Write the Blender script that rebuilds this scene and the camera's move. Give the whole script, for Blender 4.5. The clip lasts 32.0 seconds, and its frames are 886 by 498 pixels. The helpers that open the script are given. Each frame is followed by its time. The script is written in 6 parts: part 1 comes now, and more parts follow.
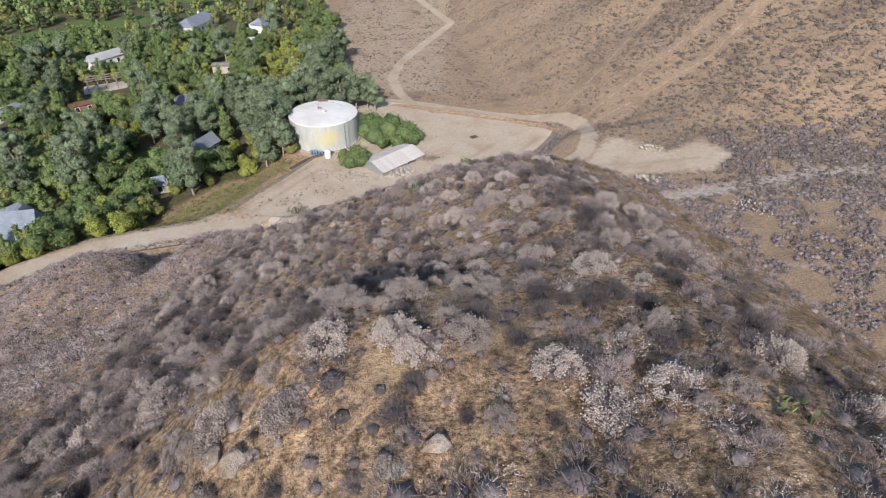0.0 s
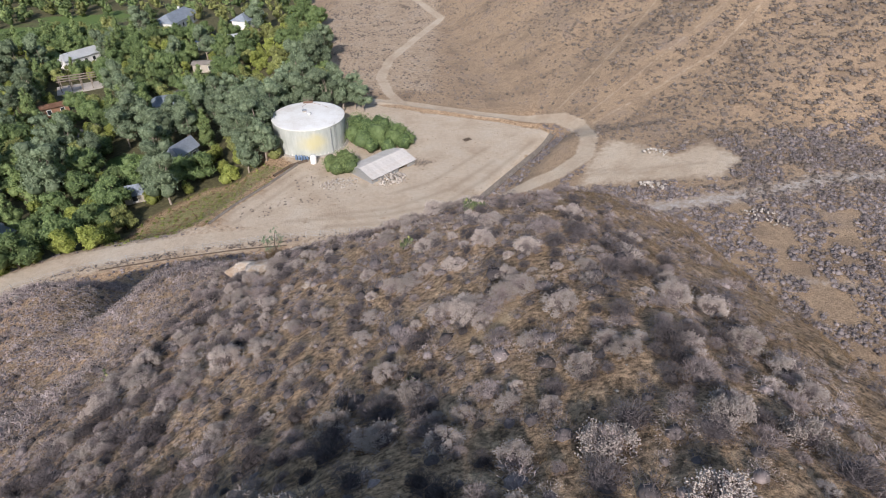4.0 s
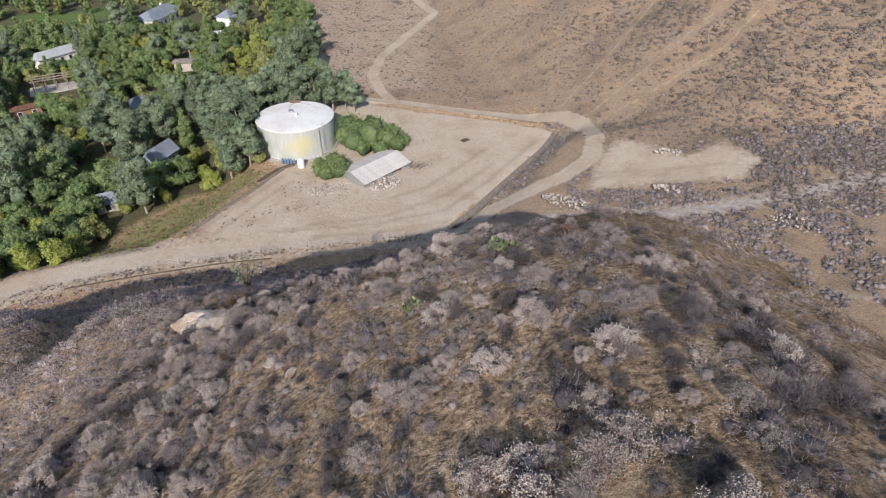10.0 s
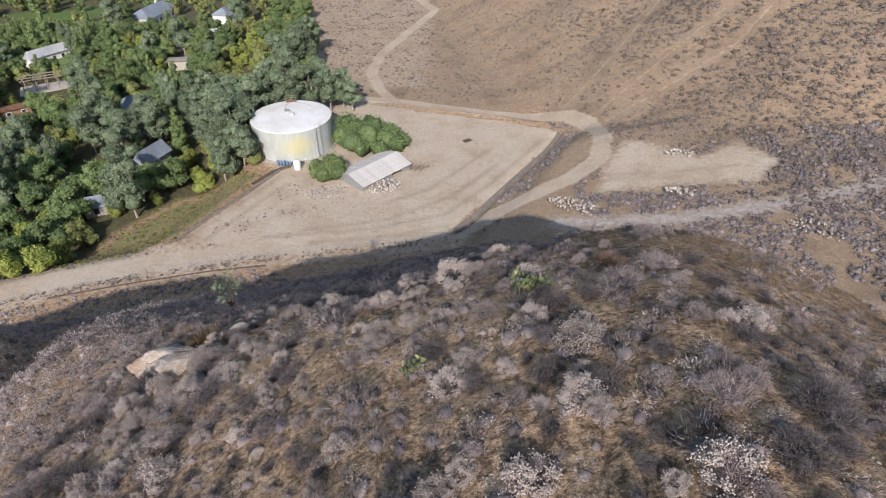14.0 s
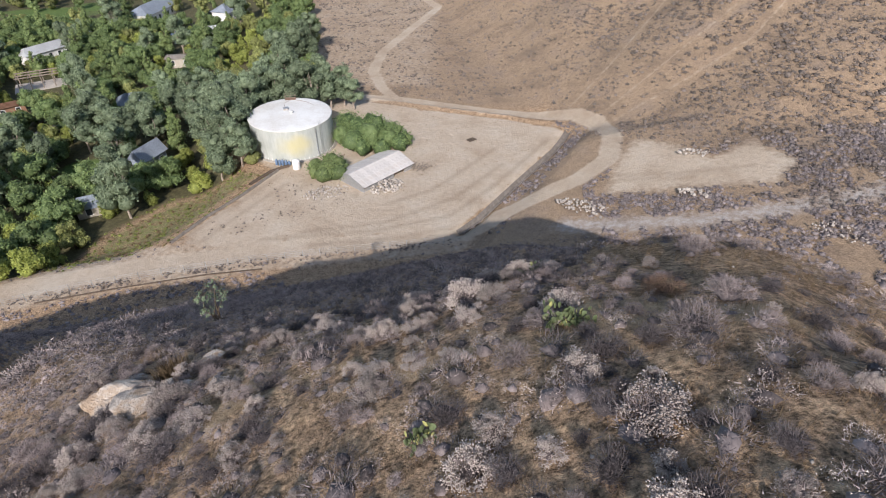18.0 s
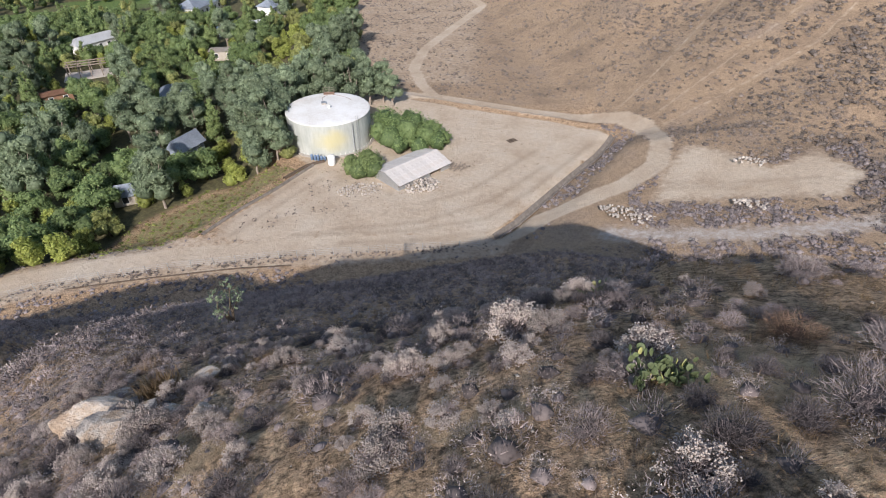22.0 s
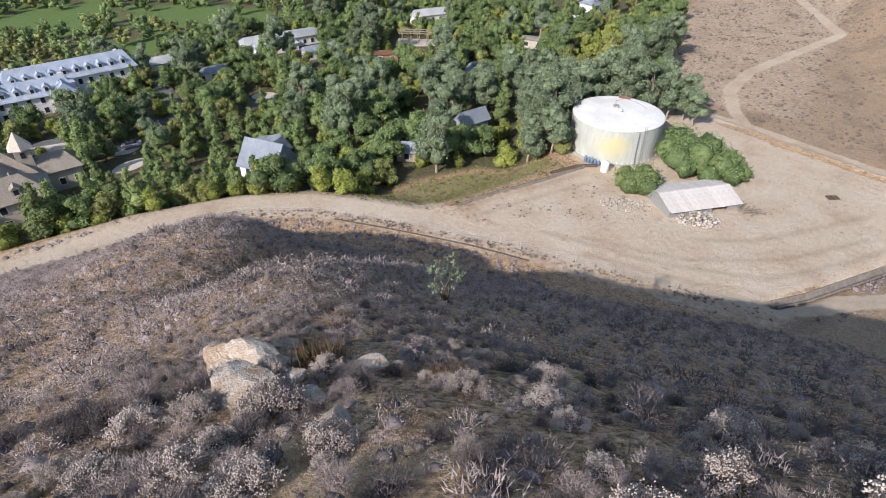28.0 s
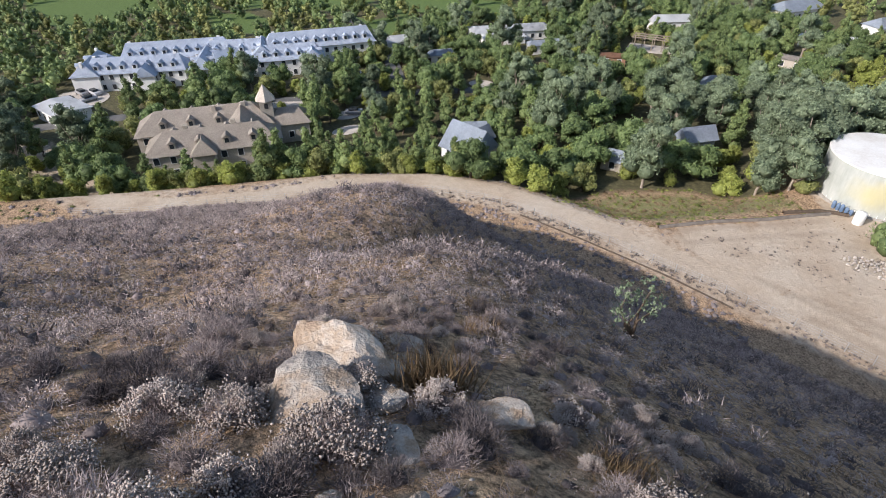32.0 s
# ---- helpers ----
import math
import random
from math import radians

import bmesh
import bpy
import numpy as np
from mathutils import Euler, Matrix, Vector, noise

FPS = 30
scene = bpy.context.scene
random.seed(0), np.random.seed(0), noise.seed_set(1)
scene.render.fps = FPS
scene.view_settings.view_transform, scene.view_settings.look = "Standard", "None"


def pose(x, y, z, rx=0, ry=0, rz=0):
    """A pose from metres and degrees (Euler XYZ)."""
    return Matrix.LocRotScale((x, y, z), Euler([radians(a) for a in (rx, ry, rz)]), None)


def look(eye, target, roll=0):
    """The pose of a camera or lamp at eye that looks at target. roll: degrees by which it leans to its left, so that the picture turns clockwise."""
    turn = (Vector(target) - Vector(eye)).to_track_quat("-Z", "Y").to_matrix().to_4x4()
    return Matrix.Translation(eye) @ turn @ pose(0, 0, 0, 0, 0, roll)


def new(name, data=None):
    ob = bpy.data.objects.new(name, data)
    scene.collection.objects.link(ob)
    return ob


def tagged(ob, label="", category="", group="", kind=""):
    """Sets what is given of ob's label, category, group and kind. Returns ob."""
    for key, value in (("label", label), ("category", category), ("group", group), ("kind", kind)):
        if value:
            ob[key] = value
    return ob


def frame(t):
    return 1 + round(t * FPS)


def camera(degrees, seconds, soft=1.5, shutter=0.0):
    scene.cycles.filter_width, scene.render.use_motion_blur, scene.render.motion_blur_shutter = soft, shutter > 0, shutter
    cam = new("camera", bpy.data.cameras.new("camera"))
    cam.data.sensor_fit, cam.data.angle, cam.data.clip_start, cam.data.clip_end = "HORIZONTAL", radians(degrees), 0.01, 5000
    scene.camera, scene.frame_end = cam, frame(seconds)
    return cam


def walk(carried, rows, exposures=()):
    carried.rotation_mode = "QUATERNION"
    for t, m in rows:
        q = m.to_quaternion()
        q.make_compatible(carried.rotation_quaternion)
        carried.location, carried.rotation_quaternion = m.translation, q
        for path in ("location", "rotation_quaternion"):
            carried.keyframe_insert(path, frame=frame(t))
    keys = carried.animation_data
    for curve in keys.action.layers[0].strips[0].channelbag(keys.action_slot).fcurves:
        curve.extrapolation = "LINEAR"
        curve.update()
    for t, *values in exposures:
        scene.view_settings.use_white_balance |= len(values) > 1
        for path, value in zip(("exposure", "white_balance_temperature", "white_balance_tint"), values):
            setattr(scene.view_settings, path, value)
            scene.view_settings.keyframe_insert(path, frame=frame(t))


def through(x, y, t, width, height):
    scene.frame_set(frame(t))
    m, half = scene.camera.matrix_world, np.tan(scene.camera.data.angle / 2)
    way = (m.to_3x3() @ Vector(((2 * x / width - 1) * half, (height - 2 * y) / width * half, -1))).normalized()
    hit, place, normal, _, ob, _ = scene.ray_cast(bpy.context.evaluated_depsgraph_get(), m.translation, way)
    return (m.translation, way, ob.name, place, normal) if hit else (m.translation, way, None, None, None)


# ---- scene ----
cam = camera(76.53, 32.0, 1.0)
# seconds, x, y, z, heading, pitch, roll
PATH = [
    (0, 33.92, -133.09, 62.44, 1.55, -36.14, 0.33),
    (1, 33.83, -131.81, 62.44, 1.00, -36.42, 0.28),
    (2, 33.75, -129.83, 62.45, 1.05, -36.59, 0.35),
    (3, 33.56, -127.54, 62.24, 1.02, -36.69, 0.41),
    (3.5, 33.42, -126.55, 61.86, 0.75, -36.73, 0.43),
    (5.5, 32.99, -123.35, 60.39, -0.09, -36.82, 0.34),
    (6, 32.91, -122.70, 60.14, -0.18, -36.84, 0.28),
    (7, 32.74, -121.36, 59.81, -0.31, -36.88, 0.31),
    (8, 32.58, -120.01, 59.43, -0.32, -36.91, 0.29),
    (9, 32.46, -118.84, 58.89, -0.34, -36.93, 0.29),
    (10, 32.34, -117.71, 58.30, -0.36, -36.94, 0.28),
    (11, 32.23, -116.61, 57.83, -0.53, -36.96, 0.21),
    (12, 32.16, -115.56, 57.41, -0.50, -36.94, 0.23),
    (13, 32.14, -114.51, 57.02, -0.40, -37.03, 0.15),
    (14, 32.06, -113.52, 56.56, -0.32, -37.02, 0.17),
    (14.5, 31.99, -113.04, 56.32, -0.37, -37.03, 0.18),
    (16.5, 31.83, -111.49, 55.43, -0.24, -37.06, 0.10),
    (17, 31.83, -111.09, 55.31, -0.17, -37.08, 0.09),
    (18, 31.79, -110.27, 54.84, -0.07, -37.06, 0.14),
    (19, 31.74, -109.45, 54.16, -0.00, -37.00, 0.16),
    (19.5, 31.74, -109.05, 53.91, 0.30, -37.03, 0.15),
    (20, 31.71, -108.63, 53.67, 2.66, -36.96, 0.11),
    (20.5, 31.69, -108.24, 53.45, 3.65, -36.92, 0.10),
    (21, 31.65, -107.88, 53.23, 3.75, -36.92, 0.10),
    (22, 31.55, -107.22, 52.83, 4.19, -36.91, 0.06),
    (23, 31.45, -106.58, 52.55, 5.32, -36.85, 0.03),
    (24, 31.27, -105.90, 52.16, 5.82, -36.83, 0.07),
    (24.5, 31.14, -105.55, 52.03, 6.01, -36.83, 0.06),
    (26.5, 30.63, -104.08, 50.82, 21.87, -36.65, 0.33),
    (27, 30.43, -103.63, 50.28, 27.10, -36.51, 0.31),
    (27.5, 30.23, -103.19, 49.80, 30.64, -36.45, 0.23),
    (28, 29.97, -102.77, 49.40, 34.46, -36.43, 0.11),
    (28.5, 29.70, -102.29, 48.94, 39.19, -36.38, -0.08),
    (29, 29.35, -101.80, 48.50, 43.19, -36.35, -0.28),
    (29.5, 29.03, -101.40, 48.11, 47.78, -36.21, -0.23),
    (30, 28.69, -101.01, 47.69, 52.08, -36.09, -0.23),
    (30.5, 28.36, -100.69, 47.31, 53.49, -36.13, -0.37),
    (31, 28.01, -100.39, 46.90, 55.53, -36.07, -0.44),
    (32, 27.30, -99.84, 46.15, 57.06, -36.06, -0.48),
]
walk(cam, [(t, pose(x, y, z, 90 + pitch, 0, heading) @ pose(0, 0, 0, 0, 0, lean))
           for t, x, y, z, heading, pitch, lean in PATH],
     [(0.0, 0.08), (9.0, 0.05), (14.0, 0.07), (20.0, 0.13), (24.0, 0.18), (27.0, 0.30), (32.0, 0.24)])

# ---- light: clear low sun behind the hill, blue sky ----
SUN_FROM = (-0.08, -0.997)       # level direction towards the sun
SUN_UP = 33.1                    # degrees above the horizon
world = bpy.data.worlds.new("sky")
scene.world = world
world.use_nodes = True
wn, wl = world.node_tree.nodes, world.node_tree.links
sky = wn.new("ShaderNodeTexSky")
sky.sky_type, sky.sun_disc = "NISHITA", False
sky.sun_elevation = radians(SUN_UP)
sky.sun_rotation = math.atan2(SUN_FROM[0], SUN_FROM[1])
sky.air_density, sky.dust_density, sky.ozone_density = 1.0, 1.0, 1.0
wn["Background"].inputs["Strength"].default_value = 0.15
wl.new(sky.outputs["Color"], wn["Background"].inputs["Color"])
sun = new("sun", bpy.data.lights.new("sun", "SUN"))
sun.data.energy, sun.data.angle, sun.data.color = 4.6, radians(0.53), (1.0, 0.93, 0.90)
_v = Vector((SUN_FROM[0], SUN_FROM[1], 0)).normalized() * math.cos(radians(SUN_UP))
sun.matrix_world = look((0, 0, 200), (-_v.x * 100, -_v.y * 100, 200 - 100 * math.sin(radians(SUN_UP))))

# ---- materials ----
def nodes_of(name, rough=0.9, metal=0.0):
    m = bpy.data.materials.new(name)
    m.use_nodes = True
    n, l = m.node_tree.nodes, m.node_tree.links
    b = n["Principled BSDF"]
    b.inputs["Roughness"].default_value, b.inputs["Metallic"].default_value = rough, metal
    b.inputs["Specular IOR Level"].default_value = 0.25
    return m, n, l, b


def noise_node(n, l, vector, scale, detail=5.0, rough=0.6):
    t = n.new("ShaderNodeTexNoise")
    t.inputs["Scale"].default_value, t.inputs["Detail"].default_value, t.inputs["Roughness"].default_value = scale, detail, rough
    if vector:
        l.new(vector, t.inputs["Vector"])
    return t.outputs["Fac"]


def ramp_node(n, l, value, stops):
    r = n.new("ShaderNodeValToRGB")
    while len(r.color_ramp.elements) < len(stops):
        r.color_ramp.elements.new(0.5)
    for e, (p, c) in zip(r.color_ramp.elements, stops):
        e.position, e.color = p, (*c, 1)
    l.new(value, r.inputs["Fac"])
    return r.outputs["Color"]


def mix_node(n, l, fac, a, b, blend="MIX"):
    x = n.new("ShaderNodeMix")
    x.data_type, x.blend_type = "RGBA", blend
    for socket, v in (("Factor", fac), ("A", a), ("B", b)):
        if isinstance(v, (int, float)):
            x.inputs[socket].default_value = v
        elif isinstance(v, tuple):
            x.inputs[socket].default_value = (*v, 1)
        else:
            l.new(v, x.inputs[socket])
    return x.outputs["Result"]


def math_node(n, l, op, a, b=0.0, c=None):
    x = n.new("ShaderNodeMath")
    x.operation = op
    for i, v in enumerate((a, b, c)):
        if v is None:
            continue
        if isinstance(v, (int, float)):
            x.inputs[i].default_value = v
        else:
            l.new(v, x.inputs[i])
    return x.outputs[0]


def bump_node(n, l, b, height, strength, distance):
    p = n.new("ShaderNodeBump")
    p.inputs["Strength"].default_value, p.inputs["Distance"].default_value = strength, distance
    l.new(height, p.inputs["Height"])
    l.new(p.outputs["Normal"], b.inputs["Normal"])


def material(name, colors, scale=1.0, rough=0.9, bump=0.3, depth=0.03, fine=None, metal=0.0, vary=0.0):
    """Colours mixed by noise at two sizes, with relief, and a little change from piece to piece."""
    m, n, l, b = nodes_of(name, rough, metal)
    co = n.new("ShaderNodeTexCoord").outputs["Object"]
    c = ramp_node(n, l, noise_node(n, l, co, scale, 6.0, 0.65), colors)
    small = noise_node(n, l, co, fine or scale * 12, 4.0)
    c = mix_node(n, l, 0.4, c, small, "OVERLAY")
    if vary:
        info = n.new("ShaderNodeObjectInfo").outputs["Random"]
        gain = math_node(n, l, "MULTIPLY_ADD", info, 2 * vary, 1 - vary)
        c = mix_node(n, l, 1.0, c, gain, "MULTIPLY")
    l.new(c, b.inputs["Base Color"])
    if bump:
        bump_node(n, l, b, small, bump, depth)
    return m


def leafy(name, dark, light, rough=0.7, through=0.25, mottle=3.0, relief=0.12):
    """Foliage and twigs: changes from leaf to leaf and from plant to plant; thin, so some light comes through."""
    m, n, l, b = nodes_of(name, rough)
    isl = n.new("ShaderNodeNewGeometry").outputs["Random Per Island"]
    info = n.new("ShaderNodeObjectInfo").outputs["Random"]
    co = n.new("ShaderNodeTexCoord").outputs["Object"]
    spots = noise_node(n, l, co, mottle, 4.0, 0.75)
    c = mix_node(n, l, math_node(n, l, "MULTIPLY_ADD", isl, 0.6, math_node(n, l, "MULTIPLY_ADD", spots, 1.5, -0.6)), dark, light)
    if relief:
        bump_node(n, l, b, spots, 1.0, relief)
    # tone: random per plant, plus shade painted inside bushes and crowns
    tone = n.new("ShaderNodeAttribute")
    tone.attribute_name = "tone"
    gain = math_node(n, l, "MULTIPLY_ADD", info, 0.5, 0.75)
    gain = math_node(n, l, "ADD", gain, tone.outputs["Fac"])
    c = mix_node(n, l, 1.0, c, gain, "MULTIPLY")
    l.new(c, b.inputs["Base Color"])
    if through:
        t = n.new("ShaderNodeBsdfTranslucent")
        l.new(c, t.inputs["Color"])
        s = n.new("ShaderNodeMixShader")
        s.inputs["Fac"].default_value = through
        l.new(b.outputs["BSDF"], s.inputs[1])
        l.new(t.outputs["BSDF"], s.inputs[2])
        l.new(s.outputs["Shader"], n["Material Output"].inputs["Surface"])
    return m


def land_material():
    m, n, l, b = nodes_of("land", 0.95)
    co = n.new("ShaderNodeTexCoord").outputs["Object"]

    def attr(name):
        a = n.new("ShaderNodeAttribute")
        a.attribute_name = name
        return a.outputs["Fac"]
    wide = noise_node(n, l, co, 0.12, 5, 0.6)
    mid = noise_node(n, l, co, 1.1, 6, 0.7)
    fine = noise_node(n, l, co, 9.0, 5, 0.7)
    hill = ramp_node(n, l, mid, [(0.32, (0.13, 0.088, 0.060)), (0.46, (0.33, 0.215, 0.135)), (0.66, (0.54, 0.375, 0.235))])
    hill = mix_node(n, l, math_node(n, l, "MULTIPLY", wide, 0.7), hill, (0.37, 0.265, 0.165))
    far = ramp_node(n, l, wide, [(0.32, (0.23, 0.168, 0.118)), (0.52, (0.34, 0.245, 0.162)), (0.72, (0.27, 0.205, 0.155))])
    far = mix_node(n, l, 0.35, far, mid, "OVERLAY")
    grit = ramp_node(n, l, noise_node(n, l, co, 5.0, 8, 0.8), [(0.40, (0.08, 0.08, 0.08)), (0.5, (0.5, 0.5, 0.5)), (0.60, (0.9, 0.9, 0.9))])
    far = mix_node(n, l, 0.45, far, grit, "OVERLAY")
    hill = mix_node(n, l, 0.85, hill, grit, "OVERLAY")
    hill = mix_node(n, l, attr("slope_soil"), hill, far)
    sand = ramp_node(n, l, wide, [(0.30, (0.42, 0.325, 0.235)), (0.5, (0.505, 0.41, 0.312)), (0.72, (0.55, 0.47, 0.375))])
    sand = mix_node(n, l, 0.30, sand, mid, "OVERLAY")
    litter = ramp_node(n, l, mid, [(0.35, (0.06, 0.055, 0.032)), (0.55, (0.115, 0.105, 0.052)), (0.75, (0.19, 0.16, 0.09))])
    lawn = ramp_node(n, l, mid, [(0.3, (0.075, 0.12, 0.034)), (0.7, (0.135, 0.19, 0.056))])
    chalk = ramp_node(n, l, mid, [(0.3, (0.32, 0.275, 0.24)), (0.7, (0.50, 0.45, 0.41))])

    def edge(name, lo=0.35, hi=0.65, rag=0.5):
        v = math_node(n, l, "MULTIPLY_ADD", math_node(n, l, "SUBTRACT", mid, 0.5), rag, attr(name))
        r = n.new("ShaderNodeMapRange")
        r.interpolation_type = "SMOOTHSTEP"
        r.inputs["From Min"].default_value, r.inputs["From Max"].default_value = lo, hi
        l.new(v, r.inputs["Value"])
        return r.outputs["Result"]
    c = mix_node(n, l, edge("wood_floor"), hill, litter)
    c = mix_node(n, l, edge("lawn"), c, lawn)
    c = mix_node(n, l, edge("chalk", 0.3, 0.9, 1.0), c, chalk)
    straw = ramp_node(n, l, mid, [(0.3, (0.36, 0.255, 0.15)), (0.7, (0.52, 0.39, 0.245))])
    c = mix_node(n, l, edge("worn", 0.3, 0.9, 0.9), c, straw)
    c = mix_node(n, l, edge("bare", 0.3, 0.7, 0.6), c, sand)
    c = mix_node(n, l, math_node(n, l, "MULTIPLY", attr("rut"), math_node(n, l, "MULTIPLY", mid, 0.85)), c, (0.245, 0.18, 0.12))
    c = mix_node(n, l, 0.45, c, fine, "OVERLAY")
    l.new(c, b.inputs["Base Color"])
    bump_node(n, l, b, math_node(n, l, "ADD", fine, math_node(n, l, "MULTIPLY", mid, 2.0)), 1.0, 0.10)
    return m


M = {}
M["land"] = land_material()
M["head"] = leafy("flower_heads", (0.40, 0.335, 0.30), (0.64, 0.56, 0.505), 0.9, 0.1, 6.0, 0.0)
M["twig"] = leafy("dry_twigs", (0.17, 0.137, 0.13), (0.50, 0.42, 0.405), 0.9, 0.1, 5.0, 0.0)
M["dark_twig"] = leafy("dark_twigs", (0.065, 0.055, 0.056), (0.21, 0.18, 0.18), 0.9, 0.05, 5.0, 0.0)
M["rust_twig"] = leafy("rusty_twigs", (0.12, 0.075, 0.052), (0.27, 0.175, 0.12), 0.9, 0.0, 5.0, 0.0)
M["straw"] = leafy("dry_grass", (0.13, 0.087, 0.052), (0.30, 0.212, 0.12), 0.85, 0.3, 1.0, 0.0)
M["sage"] = leafy("sage_brush", (0.115, 0.097, 0.096), (0.36, 0.31, 0.302), 0.9, 0.1, 3.0, 0.0)
M["far_brush"] = leafy("far_brush", (0.10, 0.082, 0.07), (0.26, 0.215, 0.185), 0.9, 0.1, 4.0, 0.0)
M["euc_leaf"] = leafy("eucalyptus_leaves", (0.075, 0.105, 0.062), (0.27, 0.325, 0.20), 0.6, 0.2, 1.2)
M["oak_leaf"] = leafy("dark_green_leaves", (0.05, 0.085, 0.034), (0.23, 0.295, 0.115), 0.6, 0.2, 1.4)
M["pepper_leaf"] = leafy("yellow_green_leaves", (0.135, 0.165, 0.04), (0.41, 0.44, 0.125), 0.6, 0.3, 1.6)
M["pine_leaf"] = leafy("pine_needles", (0.07, 0.108, 0.042), (0.275, 0.335, 0.13), 0.6, 0.15, 1.4)
M["olive_leaf"] = leafy("olive_leaves", (0.095, 0.112, 0.037), (0.37, 0.38, 0.14), 0.6, 0.2, 1.6)
M["cactus"] = material("cactus_skin", [(0.3, (0.065, 0.088, 0.04)), (0.7, (0.155, 0.185, 0.09))], 9.0, 0.6, 0.2, 0.01, vary=0.25)
M["cactus_fruit"] = material("cactus_pad_yellow", [(0.3, (0.36, 0.36, 0.12)), (0.7, (0.5, 0.48, 0.2))], 9.0, 0.6, 0.2, 0.01)
M["bark"] = material("pale_bark", [(0.3, (0.22, 0.17, 0.13)), (0.7, (0.46, 0.40, 0.34))], 3.0, 0.9, 0.5)
M["bark_dark"] = material("brown_bark", [(0.3, (0.07, 0.05, 0.035)), (0.7, (0.16, 0.12, 0.09))], 3.0, 0.9, 0.5)
M["rock"] = material("granite_boulder", [(0.30, (0.22, 0.145, 0.10)), (0.42, (0.40, 0.30, 0.215)), (0.55, (0.52, 0.46, 0.40)), (0.68, (0.25, 0.225, 0.21))], 1.3, 0.9, 1.0, 0.06, fine=17, vary=0.18)
M["rubble"] = material("pale_rubble", [(0.3, (0.33, 0.285, 0.245)), (0.7, (0.52, 0.475, 0.43))], 2.0, 0.9, 0.5, 0.04, vary=0.25)
M["concrete"] = material("concrete", [(0.3, (0.27, 0.245, 0.215)), (0.7, (0.42, 0.385, 0.34))], 1.4, 0.9, 0.3)
M["ditch"] = material("stained_concrete", [(0.3, (0.13, 0.11, 0.095)), (0.7, (0.27, 0.235, 0.20))], 1.4, 0.9, 0.4)
M["wood"] = material("weathered_wood", [(0.3, (0.19, 0.15, 0.115)), (0.7, (0.36, 0.30, 0.24))], 2.5, 0.85, 0.4)
M["steel"] = material("galvanised_steel", [(0.3, (0.38, 0.39, 0.40)), (0.7, (0.55, 0.56, 0.57))], 3.0, 0.45, 0.1, metal=0.6)
M["rust"] = material("rusty_steel", [(0.3, (0.20, 0.11, 0.07)), (0.7, (0.36, 0.23, 0.16))], 4.0, 0.8, 0.2)
M["roof_white"] = material("white_tank_roof", [(0.32, (0.66, 0.63, 0.58)), (0.55, (0.78, 0.77, 0.74)), (0.7, (0.83, 0.82, 0.80))], 0.16, 0.55, 0.08, fine=3)
M["plastic_white"] = material("white_plastic", [(0.3, (0.76, 0.76, 0.75)), (0.7, (0.84, 0.84, 0.83))], 1.0, 0.4, 0.0)
M["blue_paint"] = material("blue_gray_paint", [(0.3, (0.10, 0.16, 0.26)), (0.7, (0.20, 0.27, 0.38))], 2.0, 0.5, 0.1)
M["shed_roof"] = material("faded_sheet_roof", [(0.3, (0.46, 0.42, 0.39)), (0.5, (0.60, 0.565, 0.53)), (0.7, (0.52, 0.46, 0.41))], 0.5, 0.7, 0.2, fine=5, vary=0.08)
M["shingle_tan"] = material("tan_shingles", [(0.3, (0.46, 0.40, 0.34)), (0.7, (0.58, 0.52, 0.45))], 0.6, 0.9, 0.4, fine=4)
M["shingle_gray"] = material("blue_gray_shingles", [(0.3, (0.53, 0.60, 0.71)), (0.7, (0.67, 0.73, 0.83))], 0.6, 0.85, 0.3, fine=4)
M["shingle_pale"] = material("pale_blue_shingles", [(0.3, (0.34, 0.385, 0.45)), (0.7, (0.48, 0.53, 0.60))], 0.6, 0.85, 0.3, fine=4)
M["shingle_dark"] = material("slate_blue_shingles", [(0.3, (0.21, 0.25, 0.31)), (0.7, (0.34, 0.38, 0.44))], 0.6, 0.85, 0.3, fine=4)
M["roof_flat"] = material("pale_flat_roof", [(0.3, (0.64, 0.65, 0.66)), (0.7, (0.77, 0.78, 0.79))], 0.3, 0.8, 0.2, fine=4)
M["wall_white"] = material("white_wall", [(0.3, (0.72, 0.71, 0.69)), (0.7, (0.81, 0.80, 0.78))], 0.7, 0.8, 0.1)
M["wall_tan"] = material("tan_wall", [(0.3, (0.40, 0.35, 0.29)), (0.7, (0.50, 0.45, 0.38))], 0.7, 0.85, 0.1)
M["wall_brown"] = material("red_brown_wall", [(0.3, (0.24, 0.13, 0.08)), (0.7, (0.36, 0.21, 0.14))], 0.7, 0.85, 0.1)
M["glass"] = material("dark_window", [(0.3, (0.02, 0.025, 0.03)), (0.7, (0.05, 0.055, 0.06))], 1.0, 0.12, 0.0)
M["asphalt"] = material("asphalt", [(0.3, (0.10, 0.10, 0.10)), (0.7, (0.17, 0.165, 0.16))], 0.6, 0.9, 0.2)
M["paving"] = material("pale_paving", [(0.3, (0.42, 0.37, 0.32)), (0.7, (0.56, 0.50, 0.44))], 0.6, 0.9, 0.2)
M["water"] = material("pond_water", [(0.3, (0.03, 0.06, 0.10)), (0.7, (0.05, 0.09, 0.15))], 0.2, 0.06, 0.05)
M["car_paint"] = material("pale_car_paint", [(0.3, (0.5, 0.5, 0.52)), (0.7, (0.6, 0.6, 0.62))], 1.0, 0.25, 0.0, vary=0.5)
M["rubber"] = material("tyre_rubber", [(0.3, (0.02, 0.02, 0.02)), (0.7, (0.04, 0.04, 0.04))], 3.0, 0.8, 0.0)


